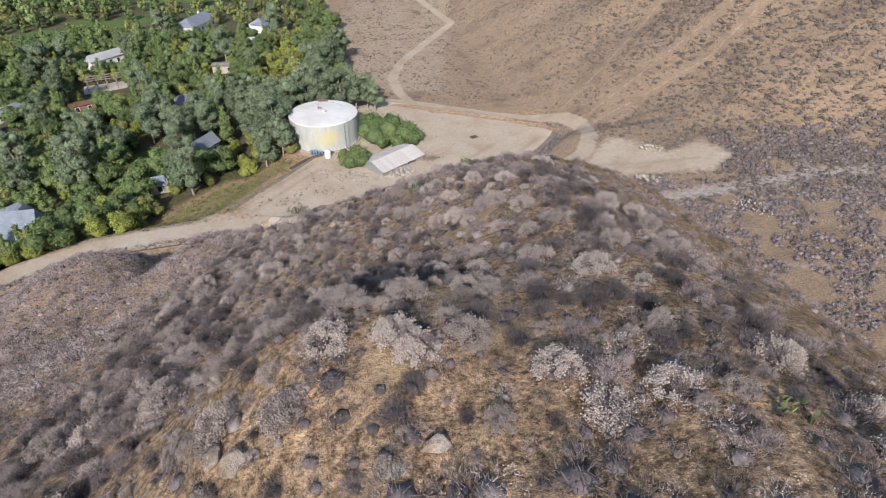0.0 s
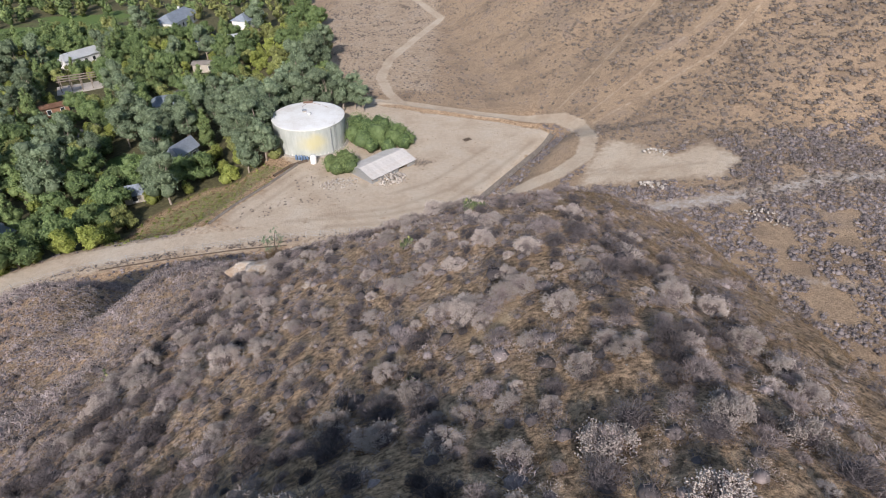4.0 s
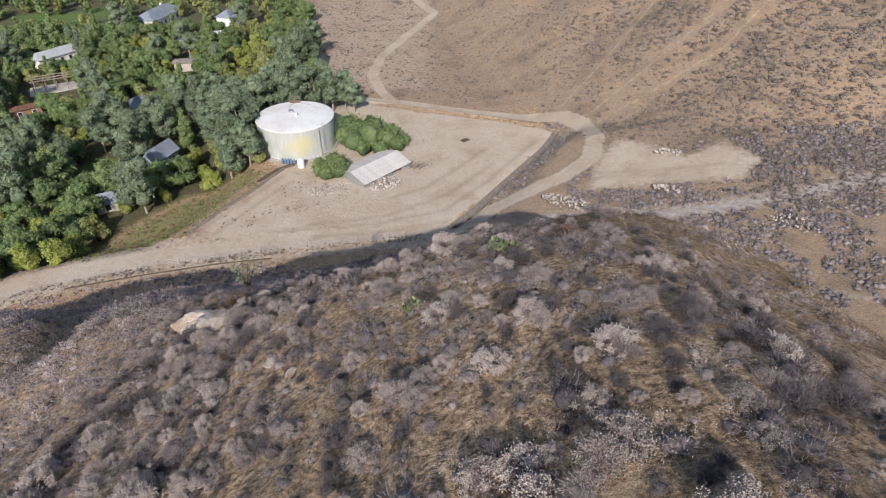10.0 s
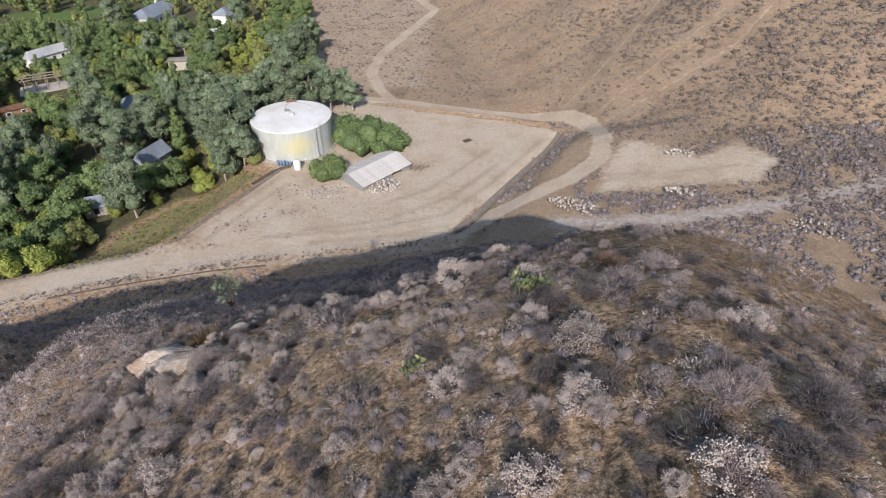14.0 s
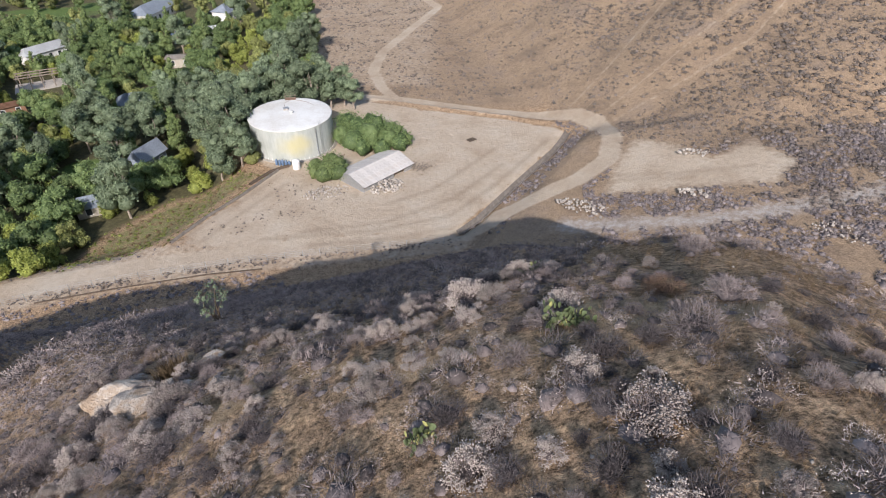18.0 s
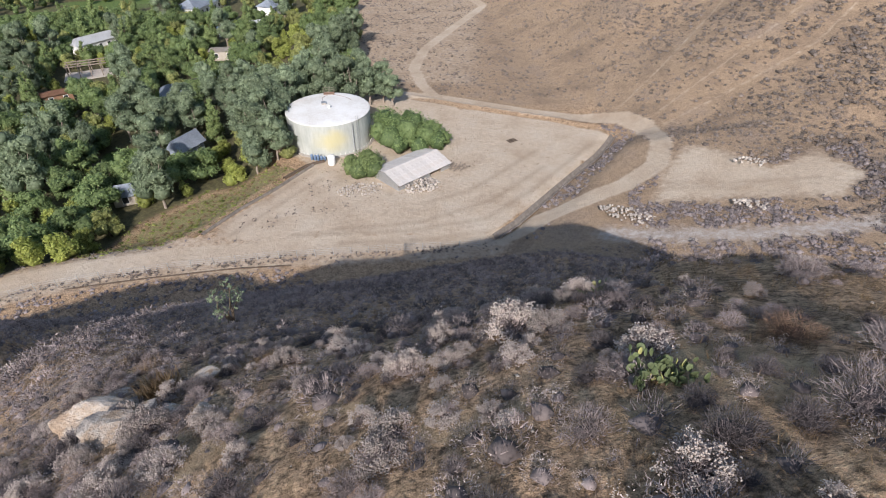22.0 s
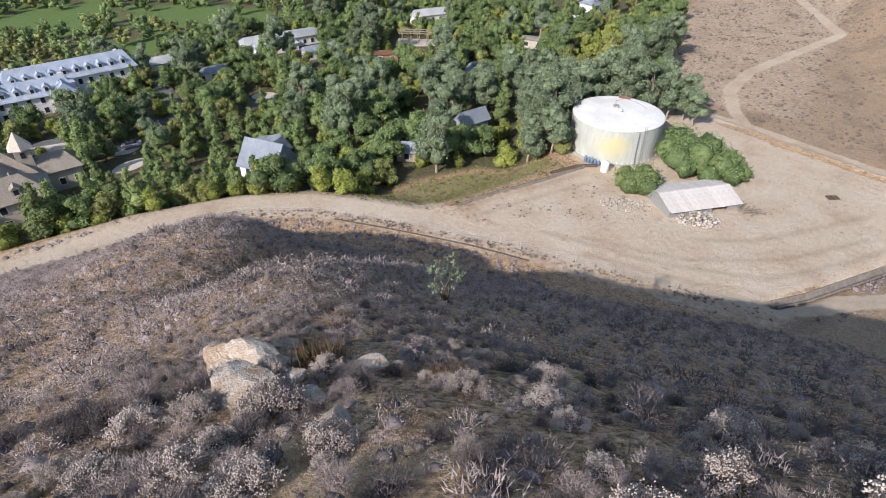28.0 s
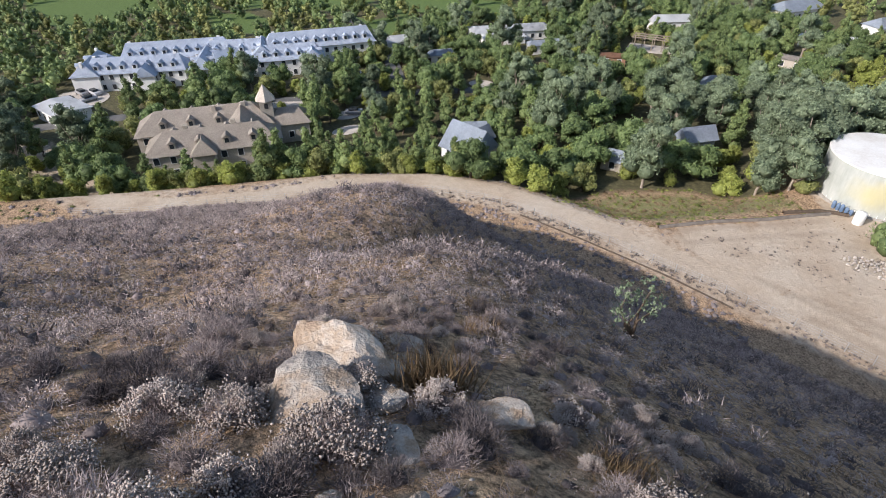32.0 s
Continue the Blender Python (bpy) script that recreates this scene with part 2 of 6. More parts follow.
def tank_wall_material():
    """Painted steel: grey-green weathering, broad yellow blotches, and runs down the plates."""
    m, n, l, b = nodes_of("tank_wall_paint", 0.6)
    co = n.new("ShaderNodeTexCoord").outputs["Object"]
    sep = n.new("ShaderNodeSeparateXYZ")
    l.new(co, sep.inputs[0])
    mp = n.new("ShaderNodeMapping")
    mp.inputs["Scale"].default_value = (1, 1, 0.25)
    l.new(co, mp.inputs["Vector"])
    runs = noise_node(n, l, mp.outputs["Vector"], 0.9, 6, 0.7)
    blot = noise_node(n, l, co, 0.28, 3, 0.5)
    c = ramp_node(n, l, runs, [(0.3, (0.37, 0.39, 0.36)), (0.5, (0.46, 0.48, 0.45)), (0.7, (0.54, 0.55, 0.52))])
    # one wide yellow patch on the side that faces the shed
    dx = math_node(n, l, "SUBTRACT", sep.outputs["X"], 2.2)
    dz = math_node(n, l, "SUBTRACT", sep.outputs["Z"], 3.4)
    d = math_node(n, l, "ADD", math_node(n, l, "MULTIPLY", dx, dx), math_node(n, l, "MULTIPLY", math_node(n, l, "MULTIPLY", dz, dz), 1.6))
    d = math_node(n, l, "ADD", math_node(n, l, "SQRT", d), math_node(n, l, "MULTIPLY", math_node(n, l, "SUBTRACT", blot, 0.5), 5.0))
    r = n.new("ShaderNodeMapRange")
    r.interpolation_type = "SMOOTHSTEP"
    for k, v in (("From Min", 4.6), ("From Max", 0.8), ("To Min", 0.0), ("To Max", 0.8)):
        r.inputs[k].default_value = v
    l.new(d, r.inputs["Value"])
    c = mix_node(n, l, r.outputs["Result"], c, (0.56, 0.50, 0.27))
    c = mix_node(n, l, math_node(n, l, "MULTIPLY", math_node(n, l, "GREATER_THAN", runs, 0.66), 0.25), c, (0.34, 0.33, 0.28))
    l.new(c, b.inputs["Base Color"])
    return m


M["tank_wall"] = tank_wall_material()

# ---- the lie of the land ----
def smooth(a, b, v):
    u = np.clip((v - a) / (b - a), 0.0, 1.0)
    return u * u * (3 - 2 * u)


def softmin(parts, k):
    parts = np.array(parts)
    low = parts.min(0)
    return low - k * np.log(np.exp(-(parts - low) / k).sum(0))


def softmax(parts, k):
    return -softmin([-np.asarray(p) for p in parts], k)


def along(x, y, points):
    """Distance of each place from a line of points, and how far along it (0 to 1)."""
    best, where = np.full(np.shape(x), 1e9), np.zeros(np.shape(x))
    steps = [math.dist(a, b) for a, b in zip(points, points[1:])]
    done = 0.0
    for (ax, ay), (bx, by), step in zip(points, points[1:], steps):
        u = np.clip(((x - ax) * (bx - ax) + (y - ay) * (by - ay)) / step**2, 0, 1)
        d = np.hypot(x - ax - u * (bx - ax), y - ay - u * (by - ay))
        where = np.where(d < best, (done + u * step) / sum(steps), where)
        best = np.minimum(best, d)
        done += step
    return best, where


RAVINE = [(4, -96), (2.5, -89), (1, -81), (-2, -72), (-5.5, -62), (-10, -51)]
SPUR = [(11, -93), (8.6, -85), (5.5, -74), (2.5, -62)]
KNOLL = [(-2, -95), (-15.5, -77), (-28, -63), (-34, -55)]
EDGE = [(-95, -160), (-78, -122), (-66, -97), (-54, -69), (-45, -56), (-36, -48), (-17, -41), (-11, -33), (-6, -20), (-6, -10), (-12, 2), (-10, 14), (-4, 26), (-22, 70), (-40, 300)]


# x, y, reach and height of the broad swells and hollows on it
SWELLS = [(30.5, -123.5, 4.5, 2.82), (6, -101, 7, -1.98), (34.5, -96, 4, 0.84), (-6, -58, 7, 1.42), (42, -90, 6, 1.3)]


def near_hill(x, y):
    """A crested hill: a gentle back, a steep front towards the tank, and falling sides."""
    u, v = x - 30, y + 110
    z = softmin([46.33 + 0.475 * u - 0.271 * v, 51.11 + 0.242 * u - 0.734 * v, 55.66 - 0.165 * u - 0.723 * v,
                 53.06 - 0.382 * u - 0.337 * v, 66.78 - 1.149 * u - 0.247 * v, 54.33 + 0.604 * u - 0.100 * v], 0.6)
    d, w = along(x, y, KNOLL)
    z = z + 3.0 * np.exp(-(d / 8.0) ** 2) * smooth(0, 0.3, w) * (1 - smooth(0.55, 1.0, w))
    d, w = along(x, y, RAVINE)
    z = z - 3.6 * np.exp(-(d / 3.3) ** 2) * smooth(0, 0.3, w)
    d, w = along(x, y, SPUR)
    z = z + 1.0 * np.exp(-(d / 2.8) ** 2) * smooth(0, 0.3, w) * (1 - smooth(0.7, 1.0, w))
    for cx, cy, reach, high in SWELLS:
        z = z + high * np.exp(-((x - cx) ** 2 + (y - cy) ** 2) / reach**2)
    return z


def back_hill(x, y):
    z = softmin([0.5 * (x - 60) + 0.13 * (y - 10) + 1.5, 0.30 * (x - 10) + 0.34 * (y - 21) - 0.6, 90 + 0 * x], 2.0)
    z = softmax([z, -30 + 0 * z], 2.0)
    ribs = 0.9 * np.sin((x * 0.35 - y) * 0.16 + 0.6) * smooth(3, 14, z)
    return z + ribs


def flats(x, y):
    west = -4.5 - 0.04 * np.clip(-x - 30, 0, 250)
    d, w = along(x, y, EDGE)
    ex, ey = np.array(EDGE).T
    side = np.where(x < np.interp(y, ey, ex), d, -d)
    beyond = 0.835 * (x - 34.6) - 0.549 * (y + 33)
    rise = 0.225 * np.clip(x - 38, 0, 60) * np.clip((14 - y) / 22, 0, 1) * smooth(0.5, 8.0, beyond)
    return west * smooth(0.5, 12.0, side) - 0.012 * np.clip(-x, 0, 60) + rise


def land(x, y):
    x, y = np.asarray(x, float), np.asarray(y, float)
    z = softmax([flats(x, y), near_hill(x, y)], 0.5)
    return softmax([z, back_hill(x, y)], 0.5)

# ---- the ground: one sheet, split where its use changes ----
def fast_mesh(name, verts, tris, mats, index=None, smooth_shade=False, attrs=None):
    """A mesh from arrays of places and of triangles or quads."""
    verts, tris = np.asarray(verts, np.float32), np.asarray(tris, np.int32)
    me = bpy.data.meshes.new(name)
    n, k = tris.shape
    me.vertices.add(len(verts))
    me.vertices.foreach_set("co", verts.ravel())
    me.loops.add(n * k)
    me.loops.foreach_set("vertex_index", tris.ravel())
    me.polygons.add(n)
    me.polygons.foreach_set("loop_start", np.arange(0, n * k, k, dtype=np.int32))
    for mat in mats if isinstance(mats, list) else [mats]:
        me.materials.append(mat)
    if index is not None:
        me.polygons.foreach_set("material_index", np.asarray(index, np.int32))
    for key, values in (attrs or {}).items():
        me.attributes.new(key, "FLOAT", "POINT").data.foreach_set("value", np.asarray(values, np.float32))
    me.update(calc_edges=True)
    me.validate()
    if smooth_shade:
        me.shade_smooth()
    return me


def spread(lo, hi, step, far, grow=1.13):
    """Even steps from lo to hi, then growing ones out to far on both sides."""
    mid = list(np.arange(lo, hi + step / 2, step))
    out = []
    for start, way in ((lo, -1), (mid[-1], 1)):
        s, p, side = step, start, []
        while abs(p) < far:
            s *= grow
            p += way * s
            side.append(p)
        out.append(side)
    return np.array(out[0][::-1] + mid + out[1])


def inside(x, y, polygon):
    hit = np.zeros(np.shape(x), bool)
    for (ax, ay), (bx, by) in zip(polygon, polygon[1:] + polygon[:1]):
        cross = (ay > y) != (by > y)
        with np.errstate(divide="ignore", invalid="ignore"):
            hit ^= cross & (x < (bx - ax) * (y - ay) / (by - ay + 1e-12) + ax)
    return hit


def zone(x, y, polygon, soft=0.6):
    """1 inside, 0 outside, with a soft rim."""
    d, _ = along(x, y, polygon + polygon[:1])
    return 0.5 + np.clip(np.where(inside(x, y, polygon), d, -d) / (2 * soft), -0.5, 0.5)


def band(x, y, line, half, soft=0.8):
    d, _ = along(x, y, line)
    return 0.5 + np.clip((half - d) / (2 * soft), -0.5, 0.5)


PAD = [(9, 24.5), (28, 17.8), (47, 12.2), (57, 7.8), (59.2, 4.5), (43.2, -20), (34, -32), (15, -34.5), (-2, -37.5), (-12.5, -36), (-5, -21), (-1, -12), (-9.5, -6), (-10, 5), (-6, 12), (2, 19)]
HILL_ROAD = [(-140, -125), (-102, -108), (-90, -103), (-76, -106), (-67, -102), (-61, -95), (-55, -82), (-52, -70), (-47.5, -59.5), (-41, -53), (-33, -47.8), (-25, -45), (-16, -42.4), (1.7, -38.6), (15, -36.3), (32, -34)]
BACK_ROAD = [(10, 26), (21, 24.2), (42.5, 17), (56, 14), (62, 10), (65.2, 4), (65.6, -3), (64.8, -10), (62.5, -17), (56.5, -22), (48.1, -25.4), (42.9, -27.7), (35, -33.5), (26, -35.5)]
TRAIL = [(20, 24.5), (16, 32), (12.3, 45), (13.7, 61), (21, 85), (30, 112), (23, 131), (10, 165)]
SCARS = [[(61.0, 13.6), (72.0, 23.1), (89.0, 43.0), (112.0, 72.0)], [(68.0, 7.0), (81.0, 14.2), (98.0, 24.0), (125.0, 42.0)], [(68.0, 2.0), (83.0, 6.6), (97.0, 11.5), (112.0, 24.0), (135.0, 44.0)]]
CLEARING = [(59.5, -28.9), (62.3, -20.4), (68.1, -12.0), (71.2, -12.7), (75.1, -17.3), (78.5, -23.2), (86.3, -19.4), (89.5, -29.0), (84.2, -34.3), (72.3, -31.1)]
CHALK = [(52, -35.5), (63, -38.4), (71, -40.1), (78.6, -40.4), (86, -40.7), (94, -40.5), (112, -38)]
CHALK_2 = [(65.9, -53.4), (76.2, -59.6), (90.6, -66.8), (105.7, -78.8)]
DITCH = [(59.6, 5.0), (55.2, -3.2), (46.5, -16), (38, -29), (34.6, -33)]
LAWNS = [((-135, 138), (26, 20)), ((-160, 118), (30, 16)), ((-88, 13), (14, 6)), ((-175, 45), (24, 22)), ((-172, 4), (18, 14)), ((-205, 40), (30, 26)), ((-295, -85), (60, 30)), ((-45, -1), (7, 4.5)), ((-250, 10), (40, 40)), ((-215, -40), (26, 14)), ((-230, 110), (50, 30)), ((-120, 200), (50, 24))]
DRY_BANK = [(-13, -36.5), (-5.5, -21), (-1.5, -12.5), (-8, -10), (-22, -15), (-30, -27), (-33, -42), (-27, -43)]

BARE_PATCHES = [(25.2, -99.9, 1.2, 0.9), (24.6, -101.0, 1.0, 0.9), (26.4, -99.3, 1.2, 0.6), (28.3, -99.7, 1.3, 0.5), (31.5, -101.2, 1.4, 0.6), (33.6, -101.6, 1.0, 0.5), (21.6, -103.0, 1.4, 0.9), (38.6, -101.6, 1.4, 1.0), (35.4, -100.1, 1.5, 1.0), (36.4, -101.2, 1.4, 0.9), (25.6, -100.1, 1.3, 0.7), (22.9, -101.3, 1.0, 0.7), (34.0, -122.6, 1.3, 0.9), (34.8, -121.1, 1.1, 0.8), (32.6, -125.2, 1.2, 0.7), (35.1, -124.0, 1.1, 0.8), (34.3, -113.0, 1.3, 1.0), (31.5, -113.4, 1.2, 0.8)]
RUTS = [[(-11.5, -35), (-4.2, -22), (-0.2, -14)], [(-8, -35.5), (-2, -24), (2, -17)], [(2, -35), (20, -32.6), (33, -28), (42, -17), (54, 1)], [(8, -33), (22, -30), (34, -22), (44, -9)],
        [(22, -24), (30, -19), (37, -10), (43, -2)], [(10, -36.6), (24, -34.6), (34, -31.5)], [(62, -23), (71, -26), (83, -28)], [(54, -26), (63, -25), (73, -28)]]

gx, gy = spread(-72, 130, 0.72, 3600, 1.09), spread(-130, 130, 0.72, 3600, 1.09)
GX, GY = np.meshgrid(gx, gy, indexing="ij")
rough = np.random.default_rng(3)


def wobble(x, y, size, seed=0):
    """Smooth uneven values from about -1 to 1."""
    r = np.random.default_rng(seed)
    out = 0.0
    for k in range(7):
        a, f, p = r.uniform(0, 2 * math.pi), r.uniform(0.6, 1.7) * 2 * math.pi / size, r.uniform(0, 6.3)
        out = out + np.sin((x * math.cos(a) + y * math.sin(a)) * f + p)
    return out / 3.2


bare = np.maximum.reduce([zone(GX, GY, PAD, 0.9), band(GX, GY, HILL_ROAD, 2.3), band(GX, GY, BACK_ROAD, 1.9), 1.15 * band(GX, GY, TRAIL, 1.35, 0.6), 0.85 * zone(GX, GY, CLEARING, 3.2)]
                         + [0.62 * band(GX, GY, s, 0.45, 0.7) for s in SCARS])
# the cut strip between the track and the hill, worn patches on the spur, thin growth over the yard's rim
bare = np.maximum(bare, 0.55 * band(GX, GY, HILL_ROAD, 6.0, 1.5) * smooth(4.0, 1.0, near_hill(GX, GY)))
worn = np.zeros_like(GX)
for px, py, rx, ry in BARE_PATCHES:
    worn = np.maximum(worn, 0.85 * np.clip(1.5 - np.hypot((GX - px) / rx, (GY - py) / ry), 0, 1))
rim = along(GX, GY, PAD + PAD[:1])[0]
bare = bare - 0.42 * np.clip(wobble(GX, GY, 7.0, 14) + 0.5 * wobble(GX, GY, 3.0, 15) - 0.25, 0, 1) * smooth(9, 2, rim) * zone(GX, GY, PAD)
bare = np.maximum(bare, 0.46 * smooth(42, 25, GX) * smooth(26, 36, GY) * smooth(-40, -10, GX))
rut = np.zeros_like(GX)
for line in RUTS:
    rut = np.maximum(rut, band(GX, GY, line, 0.35, 0.5))
rut = np.maximum(rut, 0.9 * np.clip(0.6 * wobble(GX, GY, 8.0, 16) + 0.5 * wobble(GX, GY, 3.5, 17) - 0.2, 0, 1) * np.maximum(band(GX, GY, [(4, -20), (12, -20), (16, -21)], 3.0, 2.5), band(GX, GY, [(-10, -34), (0, -31), (12, -27)], 1.5, 2.0)))
rut = np.maximum(rut, np.maximum(0.25 * band(GX, GY, TRAIL, 1.2, 0.6), 0.3 * band(GX, GY, BACK_ROAD, 2.0)))
ex, ey = np.array(EDGE).T
west_side = np.where(GX < np.interp(GY, ey, ex), along(GX, GY, EDGE)[0], -along(GX, GY, EDGE)[0])
wood = smooth(1.5, 6.0, west_side) * (1 - smooth(6, 1, back_hill(GX, GY) * 0 + 7)) * (back_hill(GX, GY) < 1.0)
wood = wood * (1 - 0.85 * zone(GX, GY, DRY_BANK, 4.0))
lawn = np.zeros_like(GX)
for (cx, cy), (rx, ry) in LAWNS:
    lawn = np.maximum(lawn, np.clip(1.4 + 0.35 * wobble(GX, GY, 16, 12) - np.hypot((GX - cx) / rx, (GY - cy) / ry), 0, 1))
lawn = np.maximum(lawn, 0.5 * zone(GX, GY, DRY_BANK, 3.0))
lawn = np.where(GX < -330, 0.3 + 0.5 * wobble(GX, GY, 140, 8), lawn)
chalk = np.maximum(0.85 * band(GX, GY, CHALK, 2.4, 2.6), 0.8 * band(GX, GY, CHALK_2, 0.8, 1.8))
slope_soil = np.maximum(smooth(0.3, 2.0, back_hill(GX, GY)), smooth(16, 24, GY)) * (1 - wood)
gully = smooth(0.5, 5.0, 0.835 * (GX - 34.6) - 0.549 * (GY + 33)) * smooth(7, 2, near_hill(GX, GY) - flats(GX, GY)) * (GX > 36)
slope_soil = np.maximum(slope_soil, gully)
GZ = land(GX, GY)
on_hill = smooth(0.6, 3.0, near_hill(GX, GY))
GZ = GZ + on_hill * (0.10 * wobble(GX, GY, 2.6, 1) + 0.05 * wobble(GX, GY, 1.4, 2)) + 0.03 * wobble(GX, GY, 3.0, 4)
# wheel ruts and washed channels on the pad and the roads
for line, off in ((HILL_ROAD, 0.75), (BACK_ROAD, 0.7)):
    GZ = GZ - 0.07 * np.exp(-((along(GX, GY, line)[0] - off) / 0.35) ** 2)
GZ = GZ - 0.9 * np.exp(-(along(GX, GY, DITCH)[0] / 0.8) ** 2)
GZ = GZ + 0.45 * np.exp(-((along(GX, GY, [(9, 26.4), (28, 19.6), (47, 14.0), (57, 10)])[0]) / 0.7) ** 2)
LAYERS = {"bare": bare, "wood_floor": wood, "lawn": lawn, "chalk": chalk, "slope_soil": slope_soil, "rut": rut, "worn": worn}
quads = (np.arange(len(gx) - 1)[:, None] * len(gy) + np.arange(len(gy) - 1)[None, :])
quads = np.stack([quads, quads + len(gy), quads + len(gy) + 1, quads + 1], -1)
cxm, cym = (GX[:-1, :-1] + GX[1:, 1:]) / 2, (GY[:-1, :-1] + GY[1:, 1:]) / 2
use = np.zeros(cxm.shape, int)
use[zone(cxm, cym, PAD) > 0.5] = 1
use[(band(cxm, cym, HILL_ROAD, 2.3) > 0.5) | (band(cxm, cym, BACK_ROAD, 1.9) > 0.5)] = 2
use[(band(cxm, cym, TRAIL, 1.2) > 0.5) & (use == 0)] = 3
use[zone(cxm, cym, CLEARING) > 0.5] = 1
for k, (name, label) in enumerate((("ground", "dry brushy hillsides and wooded valley floor"), ("pavement", "bare pale sandy dirt yard around the tank"),
                                   ("road", "rutted pale dirt track round the hill"), ("path", "narrow orange dirt trail up the hillside"))):
    q = quads[use == k].reshape(-1, 4)
    keep, q = np.unique(q, return_inverse=True)
    V = np.stack([GX, GY, GZ], -1).reshape(-1, 3)[keep]
    me = fast_mesh(name, V, q.reshape(-1, 4), M["land"], smooth_shade=True, attrs={a: v.ravel()[keep] for a, v in LAYERS.items()})
    tagged(new(name, me), label, name, kind="structure")


def height(x, y):
    """The ground's height with its small unevenness."""
    x, y = np.asarray(x, float), np.asarray(y, float)
    z = land(x, y) + smooth(0.6, 3.0, near_hill(x, y)) * (0.10 * wobble(x, y, 2.6, 1) + 0.05 * wobble(x, y, 1.4, 2)) + 0.03 * wobble(x, y, 3.0, 4)
    return z


def part(name, mesh, parent=None, label="", m=None):
    """Links a mesh, or a bmesh with its material, as one object under a thing or a part."""
    if isinstance(mesh, tuple):
        bm, mat = mesh
        mesh = bpy.data.meshes.new(name)
        bm.to_mesh(mesh)
        bm.free()
        mesh.materials.append(mat)
    ob = new(name, mesh)
    ob.parent = parent
    if m is not None:
        ob.matrix_local = m
    return tagged(ob, label)

# ---- shapes ----
def ring(radius, z, sides, lo=0.0, hi=2 * math.pi):
    a = np.linspace(lo, hi, sides, endpoint=False)
    return np.stack([radius * np.cos(a), radius * np.sin(a), np.full(sides, z)], -1)


def lathe(profile, sides):
    """Quads of a turned shape; profile: (radius, height) from bottom to top."""
    V = np.concatenate([ring(r, z, sides) for r, z in profile])
    i = np.arange(sides)
    j = (i + 1) % sides
    Q = np.concatenate([np.stack([i + k * sides, j + k * sides, j + (k + 1) * sides, i + (k + 1) * sides], -1) for k in range(len(profile) - 1)])
    return V, Q


def tube(points, radii, sides=7):
    """A tapering tube along points."""
    P = np.asarray(points, float)
    R = np.broadcast_to(radii, len(P))
    d = np.gradient(P, axis=0)
    d /= np.linalg.norm(d, axis=1)[:, None] + 1e-9
    side = np.cross(d, np.where(np.abs(d[:, 2:]) < 0.9, [[0, 0, 1.0]], [[1.0, 0, 0]]))
    side /= np.linalg.norm(side, axis=1)[:, None] + 1e-9
    up = np.cross(side, d)
    a = np.linspace(0, 2 * math.pi, sides, endpoint=False)
    V = (P[:, None] + R[:, None, None] * (np.cos(a)[None, :, None] * side[:, None] + np.sin(a)[None, :, None] * up[:, None])).reshape(-1, 3)
    i = np.arange(sides)
    j = (i + 1) % sides
    Q = np.concatenate([np.stack([i + k * sides, j + k * sides, j + (k + 1) * sides, i + (k + 1) * sides], -1) for k in range(len(P) - 1)])
    return V, Q


def join(pieces):
    V, F, n = [], [], 0
    for v, f in pieces:
        V.append(v)
        F.append(np.asarray(f) + n)
        n += len(v)
    return np.concatenate(V), np.concatenate(F)


def block(sx, sy, sz, bevel=0.02, m=None):
    """A bevelled box standing on its base's centre, as a bmesh."""
    bm = bmesh.new()
    bmesh.ops.create_cube(bm, size=1, matrix=Matrix.Translation((0, 0, sz / 2)) @ Matrix.Diagonal((sx, sy, sz, 1)))
    if bevel:
        bmesh.ops.bevel(bm, geom=bm.edges[:], offset=bevel, segments=1, affect="EDGES")
    if m is not None:
        bm.transform(m)
    return bm


def thing(name, label, category, m=None, group=""):
    ob = new(name)
    ob.empty_display_size = 0.3
    if m is not None:
        ob.matrix_world = m
    return tagged(ob, label, category, group)


# ---- the water tank ----
TANK_R, TANK_H = 8.5, 6.75
tank = thing("water_tank", "large round white steel water tank with yellowish weathered walls", "water tank")
part("wall", fast_mesh("wall", *lathe([(TANK_R, 0.15), (TANK_R, 2.2), (TANK_R, 4.5), (TANK_R, TANK_H - 0.02)], 96), M["tank_wall"], smooth_shade=True), tank, "white paint weathered to grey-green and yellow")
roof_profile = [(TANK_R + 0.02, TANK_H - 0.16), (TANK_R + 0.10, TANK_H - 0.14), (TANK_R + 0.10, TANK_H), (TANK_R - 0.1, TANK_H + 0.02), (5.5, TANK_H + 0.16), (2.5, TANK_H + 0.27), (0.35, TANK_H + 0.31), (0.01, TANK_H + 0.31)]
roof = part("roof", fast_mesh("roof", *lathe(roof_profile, 96), M["roof_white"]), tank, "bright white low cone roof")
for k in range(3):
    z = 2.2 * (k + 1) - 0.25
    part("seam", fast_mesh("seam", *lathe([(TANK_R, z), (TANK_R + 0.018, z + 0.01), (TANK_R + 0.018, z + 0.05), (TANK_R, z + 0.06)], 96), M["tank_wall"]), tank)
part("footing", fast_mesh("footing", *lathe([(TANK_R + 0.55, -0.3), (TANK_R + 0.5, 0.16), (TANK_R - 0.1, 0.18)], 96), M["concrete"]), tank, "grey concrete ring footing")
chair = bpy.data.meshes.new("anchor_bracket")
_b = block(0.06, 0.10, 0.5, 0.01)
_b.to_mesh(chair)
_b.free()
chair.materials.append(M["roof_white"])
